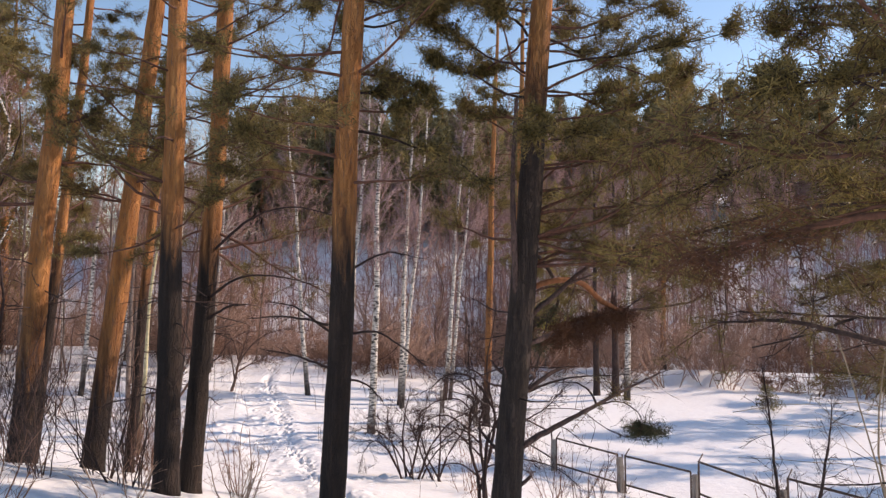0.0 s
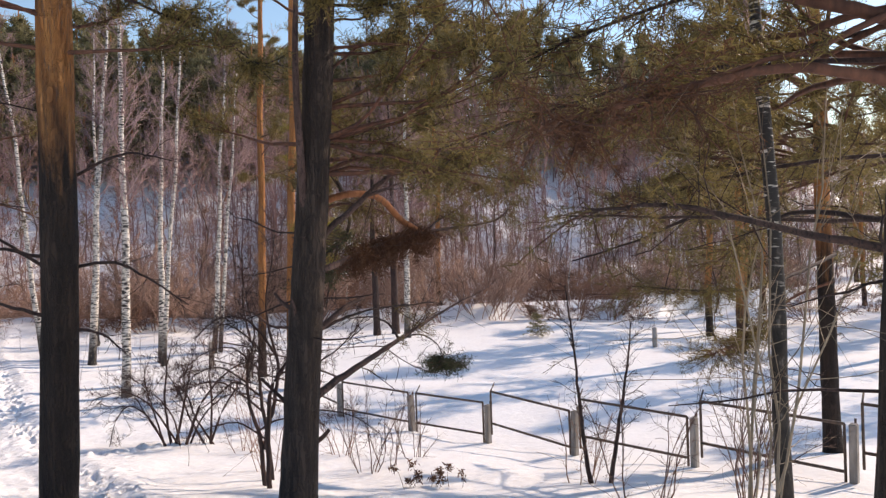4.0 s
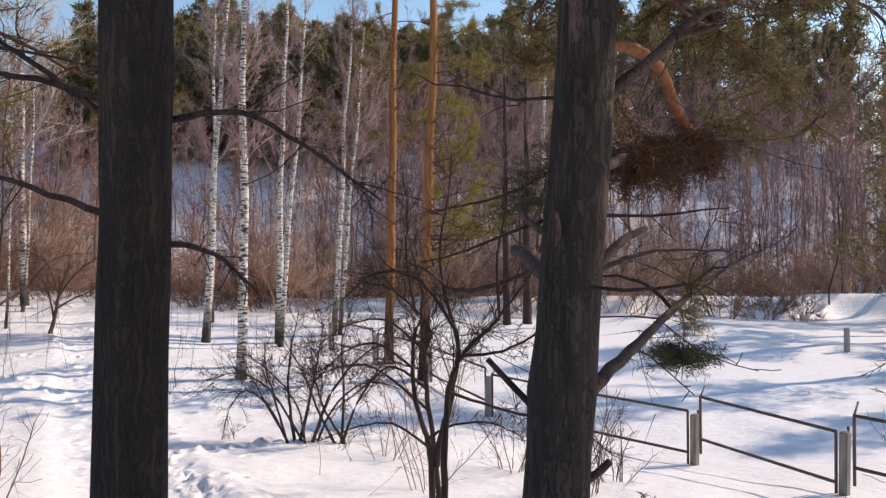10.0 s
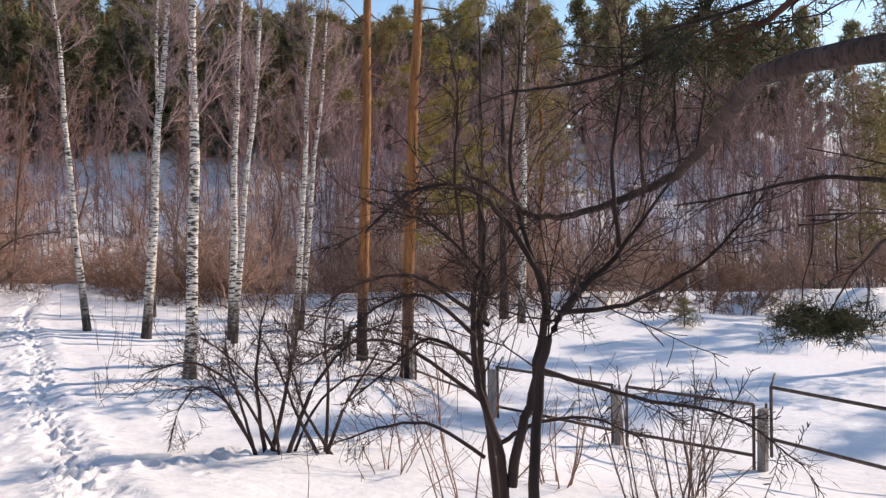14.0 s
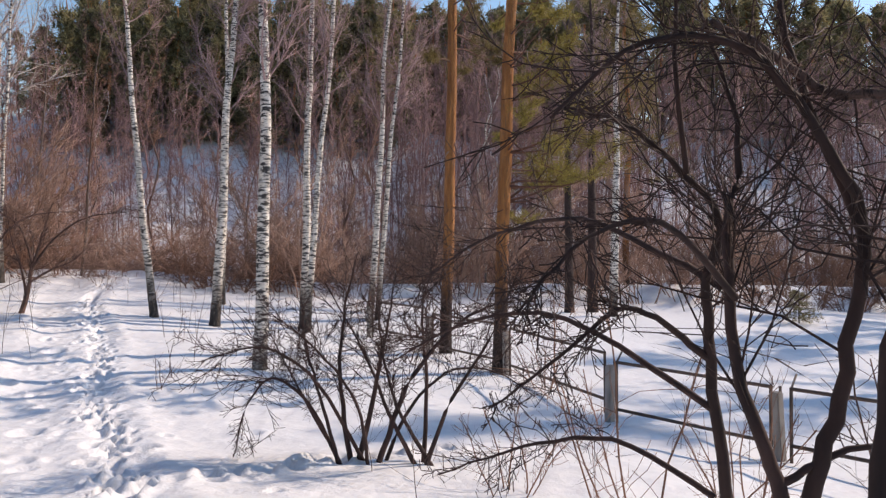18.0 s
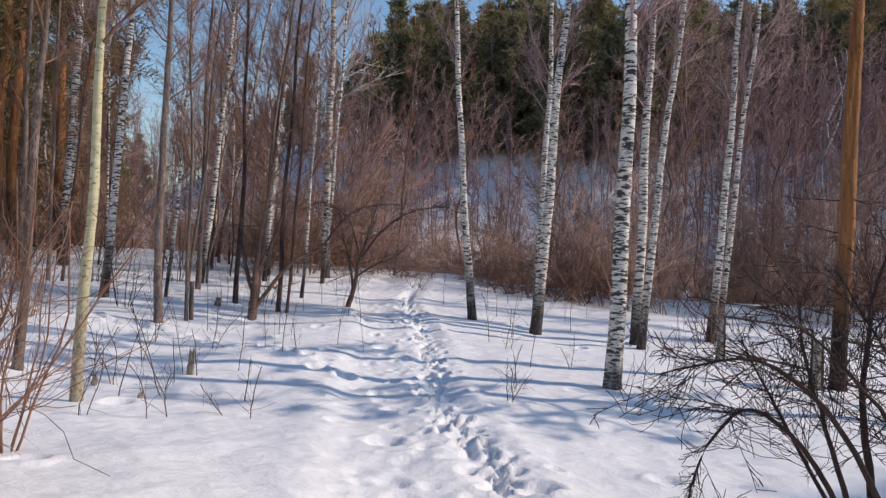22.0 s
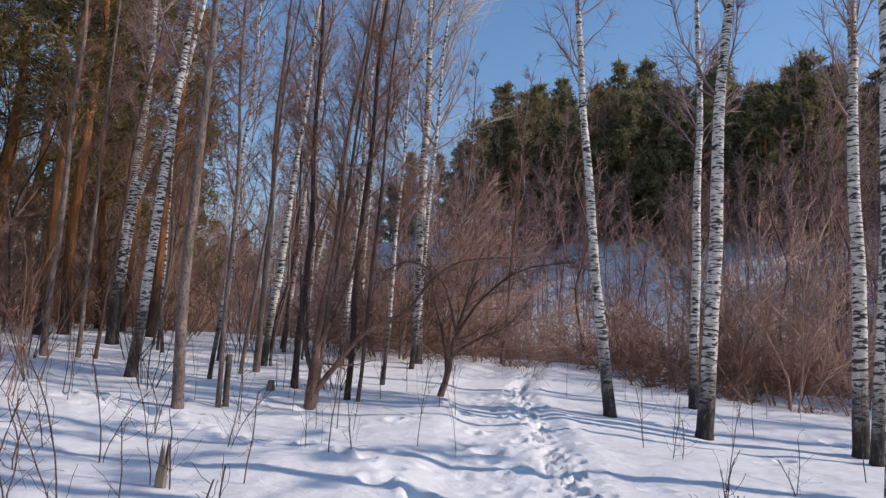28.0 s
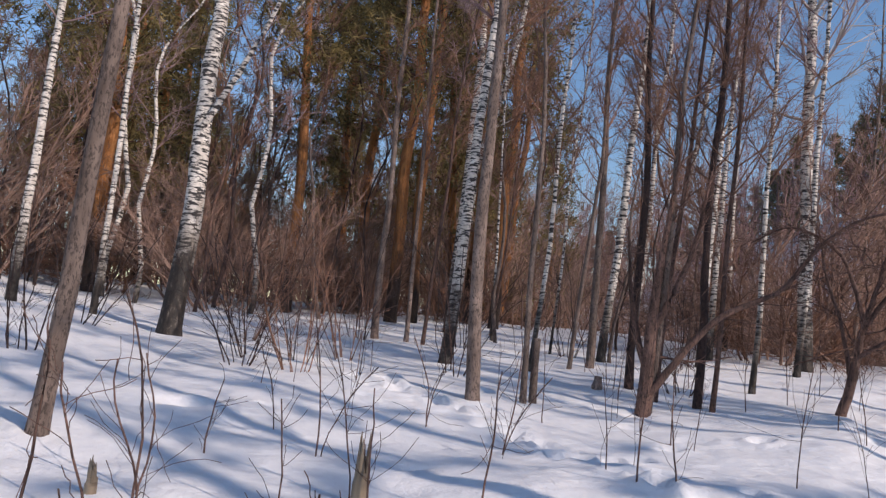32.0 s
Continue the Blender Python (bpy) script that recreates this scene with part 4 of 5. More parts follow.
birch(-15.8, 36.3, 0.20, 14, (0.097, 0.02), 6.0, 22, 41)
fork = birch(-21.0, 36.25, 0.36, 15, (0.031, 0.01), 5.5, 28, 42, "forked birch with cracked grey-white bark in snow", bark_mat=OLD_BIRCH_BARK)
limb(fork, "second_stem", [(-20.85, 36.3, 2.0), (-20.5, 36.6, 3.6), (-19.9, 36.9, 6.0), (-19.5, 37.1, 9.0)], 0.12, 0.05, BIRCH_BARK, 6, 425, 0.005, 0.3)
old = birch(-18.95, 27.8, 0.42, 14, (0.012, 0.012), 5.5, 30, 43, "thick birch with cracked grey-white bark standing in snow", bark_mat=OLD_BIRCH_BARK, sway=0.04)
limb(old, "second_stem", [(-18.9, 27.85, 1.3), (-18.6, 28.1, 2.0), (-18.1, 28.5, 3.2), (-17.6, 28.9, 4.8)], 0.07, 0.03, OLD_BIRCH_BARK, 6, 426, 0.005, 0.3)
birch(-16.1, 32.0, 0.24, 14, (0.045, 0.05), 5.5, 24, 44)
birch(-21.4, 25.6, 0.19, 13, (0.03, 0.0), 5.0, 22, 45)
birch(-21.1, 27.0, 0.13, 12, (0.03, 0.0), 5.0, 20, 46)
birch(5.33, 7.79, 0.17, 12, (0.018, 0.071), 4.0, 24, 47, "slim dark-marked birch beside the fence with thin bare twigs", bark_mat=DARK_BIRCH_BARK)
birch(8.9, 41.7, 0.40, 15, (0, 0), 5, 26, 48, "thick dark-barked old birch, bare", bark_mat=DARK_BARK)
birch(10.1, 42.1, 0.46, 15, (0, 0), 5, 26, 49, "thick dark-barked old birch, bare", bark_mat=DARK_BARK)
birch(10.3, 40.3, 0.38, 15, (0.03, 0), 5, 26, 50)
birch(-14.4, 38.0, 0.15, 13, (0.06, 0.01), 6, 20, 51)
birch(-15.0, 39.5, 0.16, 13, (0.05, 0.01), 6, 20, 52)
birch(-12.6, 38.8, 0.14, 13, (0.07, 0.01), 6, 20, 53)
birch(-18.1, 40.7, 0.19, 14, (0.068, 0.039), 6, 20, 54)
birch(-16.8, 43.5, 0.17, 13, (0.03, 0.0), 6, 20, 55)

# young aspens and other slim trees
aspen(-9.88, 23.44, 0.15, 10, (0.074, -0.03), 61, ASPEN_BARK, label="young aspen with smooth yellow-green bark in snow")
aspen(-13.08, 30.0, 0.20, 12, (0.006, -0.018), 62)
aspen(-11.72, 24.42, 0.15, 10, (0.02, 0.02), 63)
aspen(-12.85, 30.75, 0.09, 9, (-0.01, 0), 64)
aspen(-15.3, 35.3, 0.17, 12, (0.02, 0), 65)
aspen(-13.1, 33.6, 0.14, 12, (0.02, 0), 66, DARK_BARK)
aspen(-11.74, 33.45, 0.13, 12, (0.039, 0.02), 67, DARK_BARK)
aspen(-11.9, 32.4, 0.10, 11, (0.09, 0.0), 70, GREY_BARK)
aspen(-19.2, 32.5, 0.17, 13, (-0.01, 0), 69)
rng = np.random.default_rng(600)
for k in range(15):
    x, y = rng.uniform(-21, -10.6), rng.uniform(33, 45)
    aspen(x, y, rng.uniform(0.06, 0.12), rng.uniform(8, 12), (rng.normal(0.08, 0.03), rng.normal(0, 0.02)), 610 + k, (GREY_BARK, BIRCH_BARK, BROWN_BARK)[k % 3], 3.0, 20)

# many-stemmed wild apple by the way
apple = thing("wild_apple_tree", 0.95, 15.4, "dark crooked many-stemmed bare tree in snow", "tree")
for k, (pts, r0, r1, tw) in enumerate([
        ([(0.98, 16.05, -3.4), (0.94, 16.09, -2.51), (0.83, 16.11, -1.58), (0.8, 16.11, -1.12), (0.95, 16.09, -0.82), (0.69, 16.13, -0.55), (0.39, 16.19, -0.24), (0.0, 16.23, -0.16)], 0.042, 0.008, 14),
        ([(0.80, 15.35, -3.3), (0.75, 15.31, -2.2), (0.71, 15.31, -2.0), (0.57, 15.4, -1.64), (0.56, 15.5, -0.9), (0.71, 15.6, -0.59), (0.74, 15.7, -0.21), (0.6, 15.8, 0.3)], 0.045, 0.008, 14),
        ([(0.82, 15.30, -2.4), (0.85, 15.29, -2.1), (0.98, 15.26, -1.7), (1.08, 15.25, -1.13), (1.13, 15.24, -0.81), (0.8, 15.3, -0.27), (0.52, 15.34, 0.02), (0.05, 15.43, 0.0), (-0.3, 15.5, -0.36)], 0.045, 0.008, 18),
        ([(0.84, 14.87, -3.3), (0.83, 14.87, -2.07), (0.91, 14.86, -1.32), (1.03, 14.84, -0.98), (1.32, 14.79, -0.7), (1.57, 14.74, -0.45), (1.9, 14.7, 0.0)], 0.048, 0.008, 13),
        ([(0.73, 15.31, -2.05), (1.01, 15.26, -1.88), (1.51, 15.17, -1.85), (1.88, 15.11, -2.07)], 0.02, 0.006, 8),
        ([(0.82, 16.11, -1.6), (0.61, 16.15, -1.42), (0.34, 16.19, -1.25), (0.0, 16.3, -1.61), (-0.4, 16.4, -1.9)], 0.024, 0.006, 14),
        ([(0.85, 16.1, -2.4), (0.4, 16.5, -2.1), (-0.1, 16.8, -2.25), (-0.6, 17.1, -2.5)], 0.02, 0.005, 10),
        ([(1.1, 15.25, -0.9), (0.9, 15.6, 0.1), (1.1, 15.8, 0.9), (1.2, 16.0, 1.5)], 0.025, 0.006, 12),
        ([(0.85, 16.1, -1.9), (0.2, 16.8, -1.35), (-0.4, 17.4, -1.5), (-0.9, 17.9, -1.9)], 0.022, 0.005, 12),
        ([(0.9, 16.1, -1.2), (0.4, 17.0, -0.7), (-0.2, 17.7, -0.9), (-0.6, 18.2, -1.3)], 0.022, 0.005, 12),
        ([(0.69, 16.1, -0.55), (0.55, 16.0, 0.1), (0.6, 15.9, 0.8), (0.5, 15.9, 1.3)], 0.018, 0.004, 10),
        ([(1.5, 14.77, -0.5), (1.5, 14.9, 0.2), (1.7, 15.0, 0.9), (1.65, 15.1, 1.5)], 0.02, 0.004, 12),
        ([(1.9, 15.1, -0.1), (1.8, 15.0, 0.6), (1.95, 15.0, 1.2)], 0.016, 0.004, 9),
        ([(1.03, 14.84, -0.98), (1.5, 14.7, -0.95), (2.1, 14.5, -0.6), (2.5, 14.4, -0.1)], 0.022, 0.005, 12),
        ([(0.91, 14.86, -1.4), (1.5, 14.6, -1.6), (2.2, 14.4, -1.7), (2.7, 14.3, -2.1)], 0.02, 0.005, 12),
        ([(0.56, 15.4, -1.2), (0.1, 15.2, -0.8), (-0.3, 15.1, -0.9), (-0.6, 15.0, -1.2)], 0.018, 0.005, 10)]):
    limb(apple, "stem" if k < 4 else "limb", pts, r0, r1, APPLE_BARK, tw + 3, 370 + k, 0.0035, 0.36, 2, 0.1, 3)

# shrubs
shrub1 = thing("shrub", -0.85, 21.2, "leafless shrub of crossing dark stems in snow", "shrub", "shrubs")
at = np.array(shrub1.matrix_basis.translation)
for k, (pts, r0) in enumerate([
        ([(-0.35, 0, -0.1), (-0.55, 0, 0.7), (-0.75, 0.1, 1.4), (-0.8, 0.2, 2.0)], 0.022), ([(-0.2, 0, -0.1), (-0.35, 0.1, 0.9), (-0.3, 0.2, 1.8), (-0.1, 0.2, 2.6)], 0.03),
        ([(-0.15, 0, -0.1), (0.1, 0, 0.9), (0.25, 0.1, 1.6), (0.4, 0.3, 2.4)], 0.032), ([(0.1, 0, -0.1), (0.45, 0, 0.9), (0.9, 0, 1.5), (1.4, -0.1, 1.9), (1.9, -0.2, 2.0)], 0.032),
        ([(0.6, -0.1, -0.1), (0.25, 0, 0.6), (0.0, 0.2, 1.3), (-0.5, 0.3, 2.2)], 0.026), ([(0.8, -0.1, -0.1), (0.4, 0, 0.55), (0.2, -0.1, 1.2), (0.1, -0.2, 2.0)], 0.024),
        ([(0.2, 0.1, -0.1), (0.5, 0.2, 0.6), (1.1, 0.4, 1.1), (1.8, 0.5, 1.0), (2.3, 0.5, 0.6)], 0.022), ([(-0.3, 0.1, -0.1), (-0.8, 0.2, 0.8), (-1.2, 0.3, 1.6)], 0.018),
        ([(0.0, -0.1, -0.1), (-0.1, -0.3, 0.8), (-0.6, -0.4, 1.5), (-1.1, -0.5, 1.9)], 0.02),
        ([(-0.3, 0, -0.1), (-0.75, 0.1, 0.85), (-1.2, 0.1, 1.15), (-1.5, 0.15, 0.75), (-1.65, 0.2, 0.1)], 0.02), ([(0.0, 0, -0.1), (-0.6, -0.2, 1.1), (-1.2, -0.4, 1.6), (-1.9, -0.5, 1.4)], 0.022),
        ([(0.7, -0.1, -0.1), (1.0, -0.2, 0.8), (1.5, -0.3, 1.5), (1.8, -0.4, 2.3)], 0.026), ([(0.7, 0.1, -0.1), (0.8, 0.3, 1.0), (0.7, 0.4, 1.8), (1.0, 0.6, 2.7)], 0.026)]):
    limb(shrub1, "stem", [tuple(at + np.array(q)) for q in pts], 1.25 * r0, 0.006, APPLE_BARK, 15, 390 + k, 0.0035, 0.42, 2, 0.1, 4)
sap = thing("sapling", 6.55, 13.6, "thin dark forked sapling by the fence", "sapling")
at = np.array(sap.matrix_basis.translation)
for k, pts in enumerate([[(-0.05, 0.1, -0.3), (-0.16, 0.15, 0.5), (-0.22, 0.2, 1.5), (-0.26, 0.26, 2.5), (-0.36, 0.35, 3.6)], [(0.15, -0.1, -0.3), (0.3, -0.08, 0.5), (0.5, -0.06, 1.4), (0.72, -0.02, 2.3), (0.78, 0.0, 2.9)]]):
    limb(sap, "stem", [tuple(at + np.array(q)) for q in pts], 0.05, 0.008, DARK_BARK, 14, 402 + k, 0.004, 0.3, 2)
crooked = thing("crooked_tree", -10.41, 35.23, "low crooked bare tree leaning beside the trail", "tree")
at = np.array(crooked.matrix_basis.translation)
for k, pts in enumerate([[(0, 0, -0.2), (0.25, 0, 0.6), (0.35, 0, 1.3), (0.6, 0, 2.1), (0.9, 0.1, 3.2)], [(0.2, 0, 0.5), (0.1, 0, 1.3), (-0.2, 0, 2.2), (-0.3, 0, 3.0)],
                          [(0.3, 0, 0.9), (0.9, 0, 1.3), (1.5, 0, 1.5), (1.9, 0, 1.9)], [(0.35, 0, 1.3), (0.9, 0.1, 2.2), (1.8, 0.2, 2.9), (3.0, 0.3, 3.0)], [(0.4, 0, 1.4), (0.0, 0.3, 2.6), (-0.9, 0.4, 3.2), (-1.7, 0.5, 2.9)]]):
    limb(crooked, "trunk" if k == 0 else "limb", [tuple(at + np.array(q)) for q in pts], 0.085 if k == 0 else 0.04, 0.01, BROWN_BARK, 14, 410 + k, 0.005, 0.4, 2)
bent = thing("bent_tree", -11.95, 32.34, "dark bent tree with a long arching limb over the trail", "tree")
at = np.array(bent.matrix_basis.translation)
for k, pts in enumerate([[(0, 0, -0.2), (0.05, 0, 0.6), (0.1, 0, 1.6), (0.3, 0, 2.8), (0.5, 0, 4.2)], [(0.1, 0, 0.3), (0.5, 0.3, 1.0), (0.85, 0.66, 1.58), (1.45, 1.26, 1.88), (1.75, 1.56, 2.63), (2.35, 1.86, 3.13), (3.55, 2.16, 3.18)],
                          [(0.05, 0, 0.5), (-0.3, 0, 1.6), (-0.4, 0, 2.8)], [(0.1, 0, 1.2), (0.6, 0.2, 2.3), (0.8, 0.3, 3.6)]]):
    limb(bent, "trunk" if k == 0 else "limb", [tuple(at + np.array(q)) for q in pts], 0.13 if k == 0 else 0.06, 0.012, BROWN_BARK, 12, 420 + k, 0.005, 0.35, 2)
for k, (x, y, h, n, m) in enumerate([(-7.7, 19.3, 2.5, 15, TWIG), (-8.4, 20.6, 2.3, 13, TWIG), (-7.2, 17.6, 2.1, 12, BROWN_BARK), (-7.0, 18.4, 1.6, 9, TWIG), (-5.3, 12.6, 1.7, 8, DARK_BARK), (-7.0, 10.4, 1.8, 8, DARK_BARK), (-8.3, 14.0, 1.9, 8, DARK_BARK),
                                     (-3.0, 10.6, 1.1, 8, DRY_GRASS), (-10.6, 13.2, 2.2, 8, TWIG), (0.6, 19.8, 1.2, 6, TWIG), (2.8, 19.0, 1.5, 7, TWIG), (4.3, 18.0, 1.3, 6, BROWN_BARK), (6.3, 13.8, 1.5, 7, TWIG),
                                     (9.3, 12.7, 2.2, 7, BROWN_BARK), (10.4, 13.6, 2.0, 7, BROWN_BARK), (2.9, 16.6, 2.2, 7, BROWN_BARK), (3.5, 17.2, 1.8, 6, BROWN_BARK), (7.2, 10.6, 2.6, 7, BROWN_BARK), (5.4, 10.4, 2.2, 6, BROWN_BARK), (1.0, 17.4, 2.3, 6, TWIG), (-0.1, 36.8, 2.2, 8, TWIG), (3.2, 27.0, 2.4, 7, TWIG),
                                     (-6.0, 12.8, 2.4, 10, DARK_BARK), (-7.2, 12.4, 2.6, 10, BROWN_BARK), (-5.4, 12.2, 2.2, 9, DARK_BARK), (-8.4, 13.2, 2.8, 10, DARK_BARK), (-6.6, 15.0, 3.0, 11, BROWN_BARK), (-9.2, 15.0, 3.0, 10, DARK_BARK), (-4.0, 14.6, 1.6, 8, TWIG),
                                     (-5.2, 8.4, 1.2, 6, TWIG), (-4.2, 9.4, 0.9, 6, DRY_GRASS), (-6.3, 11.4, 2.2, 8, DARK_BARK), (-15.9, 27.8, 2.8, 8, DARK_BARK), (-15.4, 28.5, 2.6, 8, TWIG), (-16.4, 30.0, 2.8, 8, TWIG), (-18.4, 29.0, 3.0, 8, TWIG), (-14.9, 31.2, 2.2, 6, DARK_BARK), (-15.4, 24.9, 2.0, 5, DARK_BARK), (-16.76, 28.4, 2.4, 7, DARK_BARK), (-16.3, 29.0, 2.6, 8, DARK_BARK), (-19.1, 32.0, 3.0, 9, DARK_BARK), (-19.0, 26.3, 2.4, 8, DARK_BARK), (-16.5, 36.0, 2.8, 9, DARK_BARK), (-12.45, 34.1, 1.8, 7, DARK_BARK), (-18.0, 34.0, 3.0, 9, DARK_BARK), (-14.5, 37.5, 2.6, 8, DARK_BARK)]):
    shrub(x, y, n, h, 0.35, 430 + k, 6, 0.011, "", m, "shrub", 2, 0.1)

shrub(4.4, 7.3, 7, 4.8, 0.16, 480, 7, 0.016, "pale slender bare shrub beside the thick pine", DEAD_WOOD, "shrub", 2, 0.05, "shrubs", 0.3, 4)

SAPLINGS = [(-10.34, 24.63, 1.2, 2), (-9.65, 25.45, 1.1, 1), (-9.75, 25.95, 1.0, 1), (-9.35, 26.6, 1.0, 1), (-9.75, 23.85, 1.3, 1), (-4.47, 26.6, 1.0, 3), (-4.5, 27.6, 1.1, 2), (-2.6, 27.0, 1.5, 2), (-2.05, 27.3, 1.6, 2),
            (-11.3, 25.4, 0.9, 1), (-3.6, 30.5, 0.9, 2), (-1.2, 30.2, 1.3, 2), (-5.2, 31.8, 1.1, 2), (-8.9, 28.6, 0.9, 1), (-10.6, 28.2, 1.3, 2), (-12.2, 28.4, 1.4, 2), (-8.3, 22.9, 1.1, 2), (-8.9, 22.3, 1.2, 2), (-9.1, 24.4, 1.4, 2), (-8.2, 24.6, 0.9, 1), (-10.9, 26.2, 1.3, 2), (-11.9, 26.6, 1.2, 1), (-7.6, 23.6, 0.8, 2), (-10.0, 22.6, 1.3, 2)]

weed = thing("dry_weed", 3.6, 14.6, "clump of dry brown weed sticking out of the snow", "weed")
r2 = np.random.default_rng(455)
for k in range(11):
    a = r2.uniform(0, 6.283)
    q = twist(r2, (0.35 * r2.normal(), 0.25 * r2.normal(), -0.1), (0.4 * math.cos(a), 0.4 * math.sin(a), 1), r2.uniform(0.3, 0.6), 4, 0.25, -0.1)
    w = Wood()
    w.tube(q, np.linspace(0.006, 0.003, len(q)), 4)
    for _ in range(5):
        w.blades(q[-1] + r2.normal(0, 0.03, 3), (0, 0, -0.3), r2, 7, 0.09, 0.03, 1.0)
    part("stalk", w, BROWN_NEEDLE, weed)

# saplings and dry stalks that stick out of the snow
rng = np.random.default_rng(500)
protos = []
for k in range(5):
    ob = new("sapling")
    tagged(ob, "thin bare sapling poking out of the snow", "sapling", "saplings in the snow")
    r = np.random.default_rng(510 + k)
    q = twist(r, (0, 0, -0.1), (r.normal(0, 0.1), r.normal(0, 0.1), 1), 1.1 + 0.25 * k, 8, 0.12, 0.1)
    w = Wood()
    w.tube(q, np.linspace(0.008, 0.003, len(q)), 5)
    part("stem", w, BROWN_BARK, ob)
    for _ in range(11):
        w = Wood()
        sprays(w, r, q, 0.006, 1, 1, 0.5, 0.6, 0.3, 0.3, 0.0022, 5)
        part("twig", w, BROWN_BARK, ob)
    protos.append(ob)
placed = 0
while placed < 85:
    x, y = rng.uniform(-16, 5), rng.uniform(18, 41)
    if abs(x - float(trail_x(y))) < 1.1 or (placed > 60 and x > -8) or (y < 27 and -9.3 < x < -1.5) or (y < 26 and x < -8.5):
        continue
    m = pose(x, y, float(snow_height(np.float64(x), np.float64(y))), 0, 0, rng.uniform(0, 360)) @ Matrix.Scale(rng.uniform(0.45, 1.25), 4)
    if placed < 5:
        protos[placed].matrix_basis = m
    else:
        c = copy_thing(protos[placed % 5], m)
        c.scale = m.to_scale()
    placed += 1

for k, (x, y, h, n) in enumerate(SAPLINGS):
    shrub(x, y, n, h, 0.12, 520 + k, 9, 0.008, "thin bare sapling with side twigs poking out of the snow", BROWN_BARK, "sapling", 1, 0.15, "saplings in the snow", 0.2, 0)

# stumps, stakes and dead wood
for k, (x, y, r, h, lab) in enumerate([(-9.8, 26.0, 0.05, 0.5, "splintered pale broken stump in snow"), (-10.45, 24.5, 0.035, 0.22, "splintered pale broken stump in snow"),
                                       (-13.3, 33.0, 0.07, 0.22, "small dark stump in snow"), (-12.85, 30.95, 0.055, 0.95, "short grey stake standing in snow"), (-9.3, 23.95, 0.03, 0.12, "splintered pale broken stump in snow")]):
    ob = thing("stump", x, y, lab, "stump")
    r2 = np.random.default_rng(440 + k)
    cut = 0.42 if "splintered" in lab else 0.97
    pts = np.array([(0, 0, -0.2), (0, 0, 0.05), (0.005, 0, h * cut * 0.6), (0.01, 0.005, h * cut)])
    w = Wood()
    knobbly(w, r2, pts, np.array([r * 1.3, r * 1.15, r, r * 0.92]), 9, 0.1)
    part("trunk", w, DEAD_WOOD if "pale" in lab else GREY_BARK, ob)
    if "splintered" not in lab:
        continue
    for _ in range(9):
        w = Wood()
        a = r2.uniform(0, 6.28)
        b0 = np.array([0.01 + 0.62 * r * math.cos(a), 0.005 + 0.62 * r * math.sin(a), h * 0.3])
        b1 = b0 + np.array([r2.normal(0, 0.006), r2.normal(0, 0.006), h * r2.uniform(0.25, 0.72)])
        w.tube([b0, (b0 + b1) / 2, b1], [r * 0.42, r * 0.33, r * 0.05], 5)
        part("splinter", w, DEAD_WOOD, ob)

# fence of concrete posts and level steel frames that step down the slope
POSTS = [(12.0, 9.2), (10.7, 11.9), (9.39, 14.58), (8.0, 17.15), (7.0, 20.15), (5.45, 22.2), (3.78, 24.8), (2.85, 28.8), (1.4, 31.7), (-0.06, 34.6)]


def bar(w, a, b, r=0.025):
    w.tube([a, b], [r, r], 6)


fence = thing("fence", *POSTS[4], "fence of concrete posts and rusty steel frames without mesh", "fence")
fo = Vector(fence.matrix_basis.translation)
bm = bmesh.new()
bmesh.ops.create_cube(bm, size=1, matrix=Matrix.LocRotScale((0, 0, 0.4), Euler((0, 0, radians(28))), (0.17, 0.13, 1.3)))
bmesh.ops.bevel(bm, geom=bm.edges[:], offset=0.018, segments=2, affect="EDGES")
post_mesh = bpy.data.meshes.new("post")
bm.to_mesh(post_mesh)
bm.free()
post_mesh.materials.append(CONCRETE)
tops = []
for k, (x, y) in enumerate(POSTS):
    z = float(snow_height(np.float64(x), np.float64(y)))
    ob = part("post", post_mesh, None, fence, "weathered concrete post")
    ob.location = Vector((x, y, z)) - fo
    ob.rotation_euler = (radians((k * 37 % 5) - 2), radians((k * 53 % 5) - 2), 0)
    w = Wood()
    bar(w, (0.1, 0.05, -0.2), (0.1, 0.05, 1.12), 0.022)
    part("steel_upright", w, RUSTY_STEEL, ob)
    tops.append((x, y, z + 1.03))
for (x0, y0, z0), (x1, y1, z1) in zip(tops, tops[1:]):
    top = max(z0, z1 + 0.05)
    a = Vector((x1 - x0, y1 - y0, 0))
    ln, u = a.length, a.normalized()
    p0, p1 = Vector((x0, y0, top)) + u * 0.14 - fo, Vector((x1, y1, top + 0.04)) - u * 0.16 - fo
    drop = Vector((0, 0, -0.86))
    w = Wood()
    bar(w, p0, p1, 0.03)
    rail = part("top_rail", w, RUSTY_STEEL, fence, "rusty steel rail of a frame")
    for name, q0, q1, r in (("bottom_rail", p0 + drop, p1 + drop, 0.03), ("upright", p0, p0 + drop * 1.3, 0.026), ("upright", p1 + Vector((0, 0, 0.02)), p1 + drop * 1.35, 0.026),
                           ("bracket", p1, p1 + Vector((0.16, 0.10, 0.2)), 0.018)):
        w = Wood()
        bar(w, q0, q1, r)
        part(name, w, RUSTY_STEEL, rail)

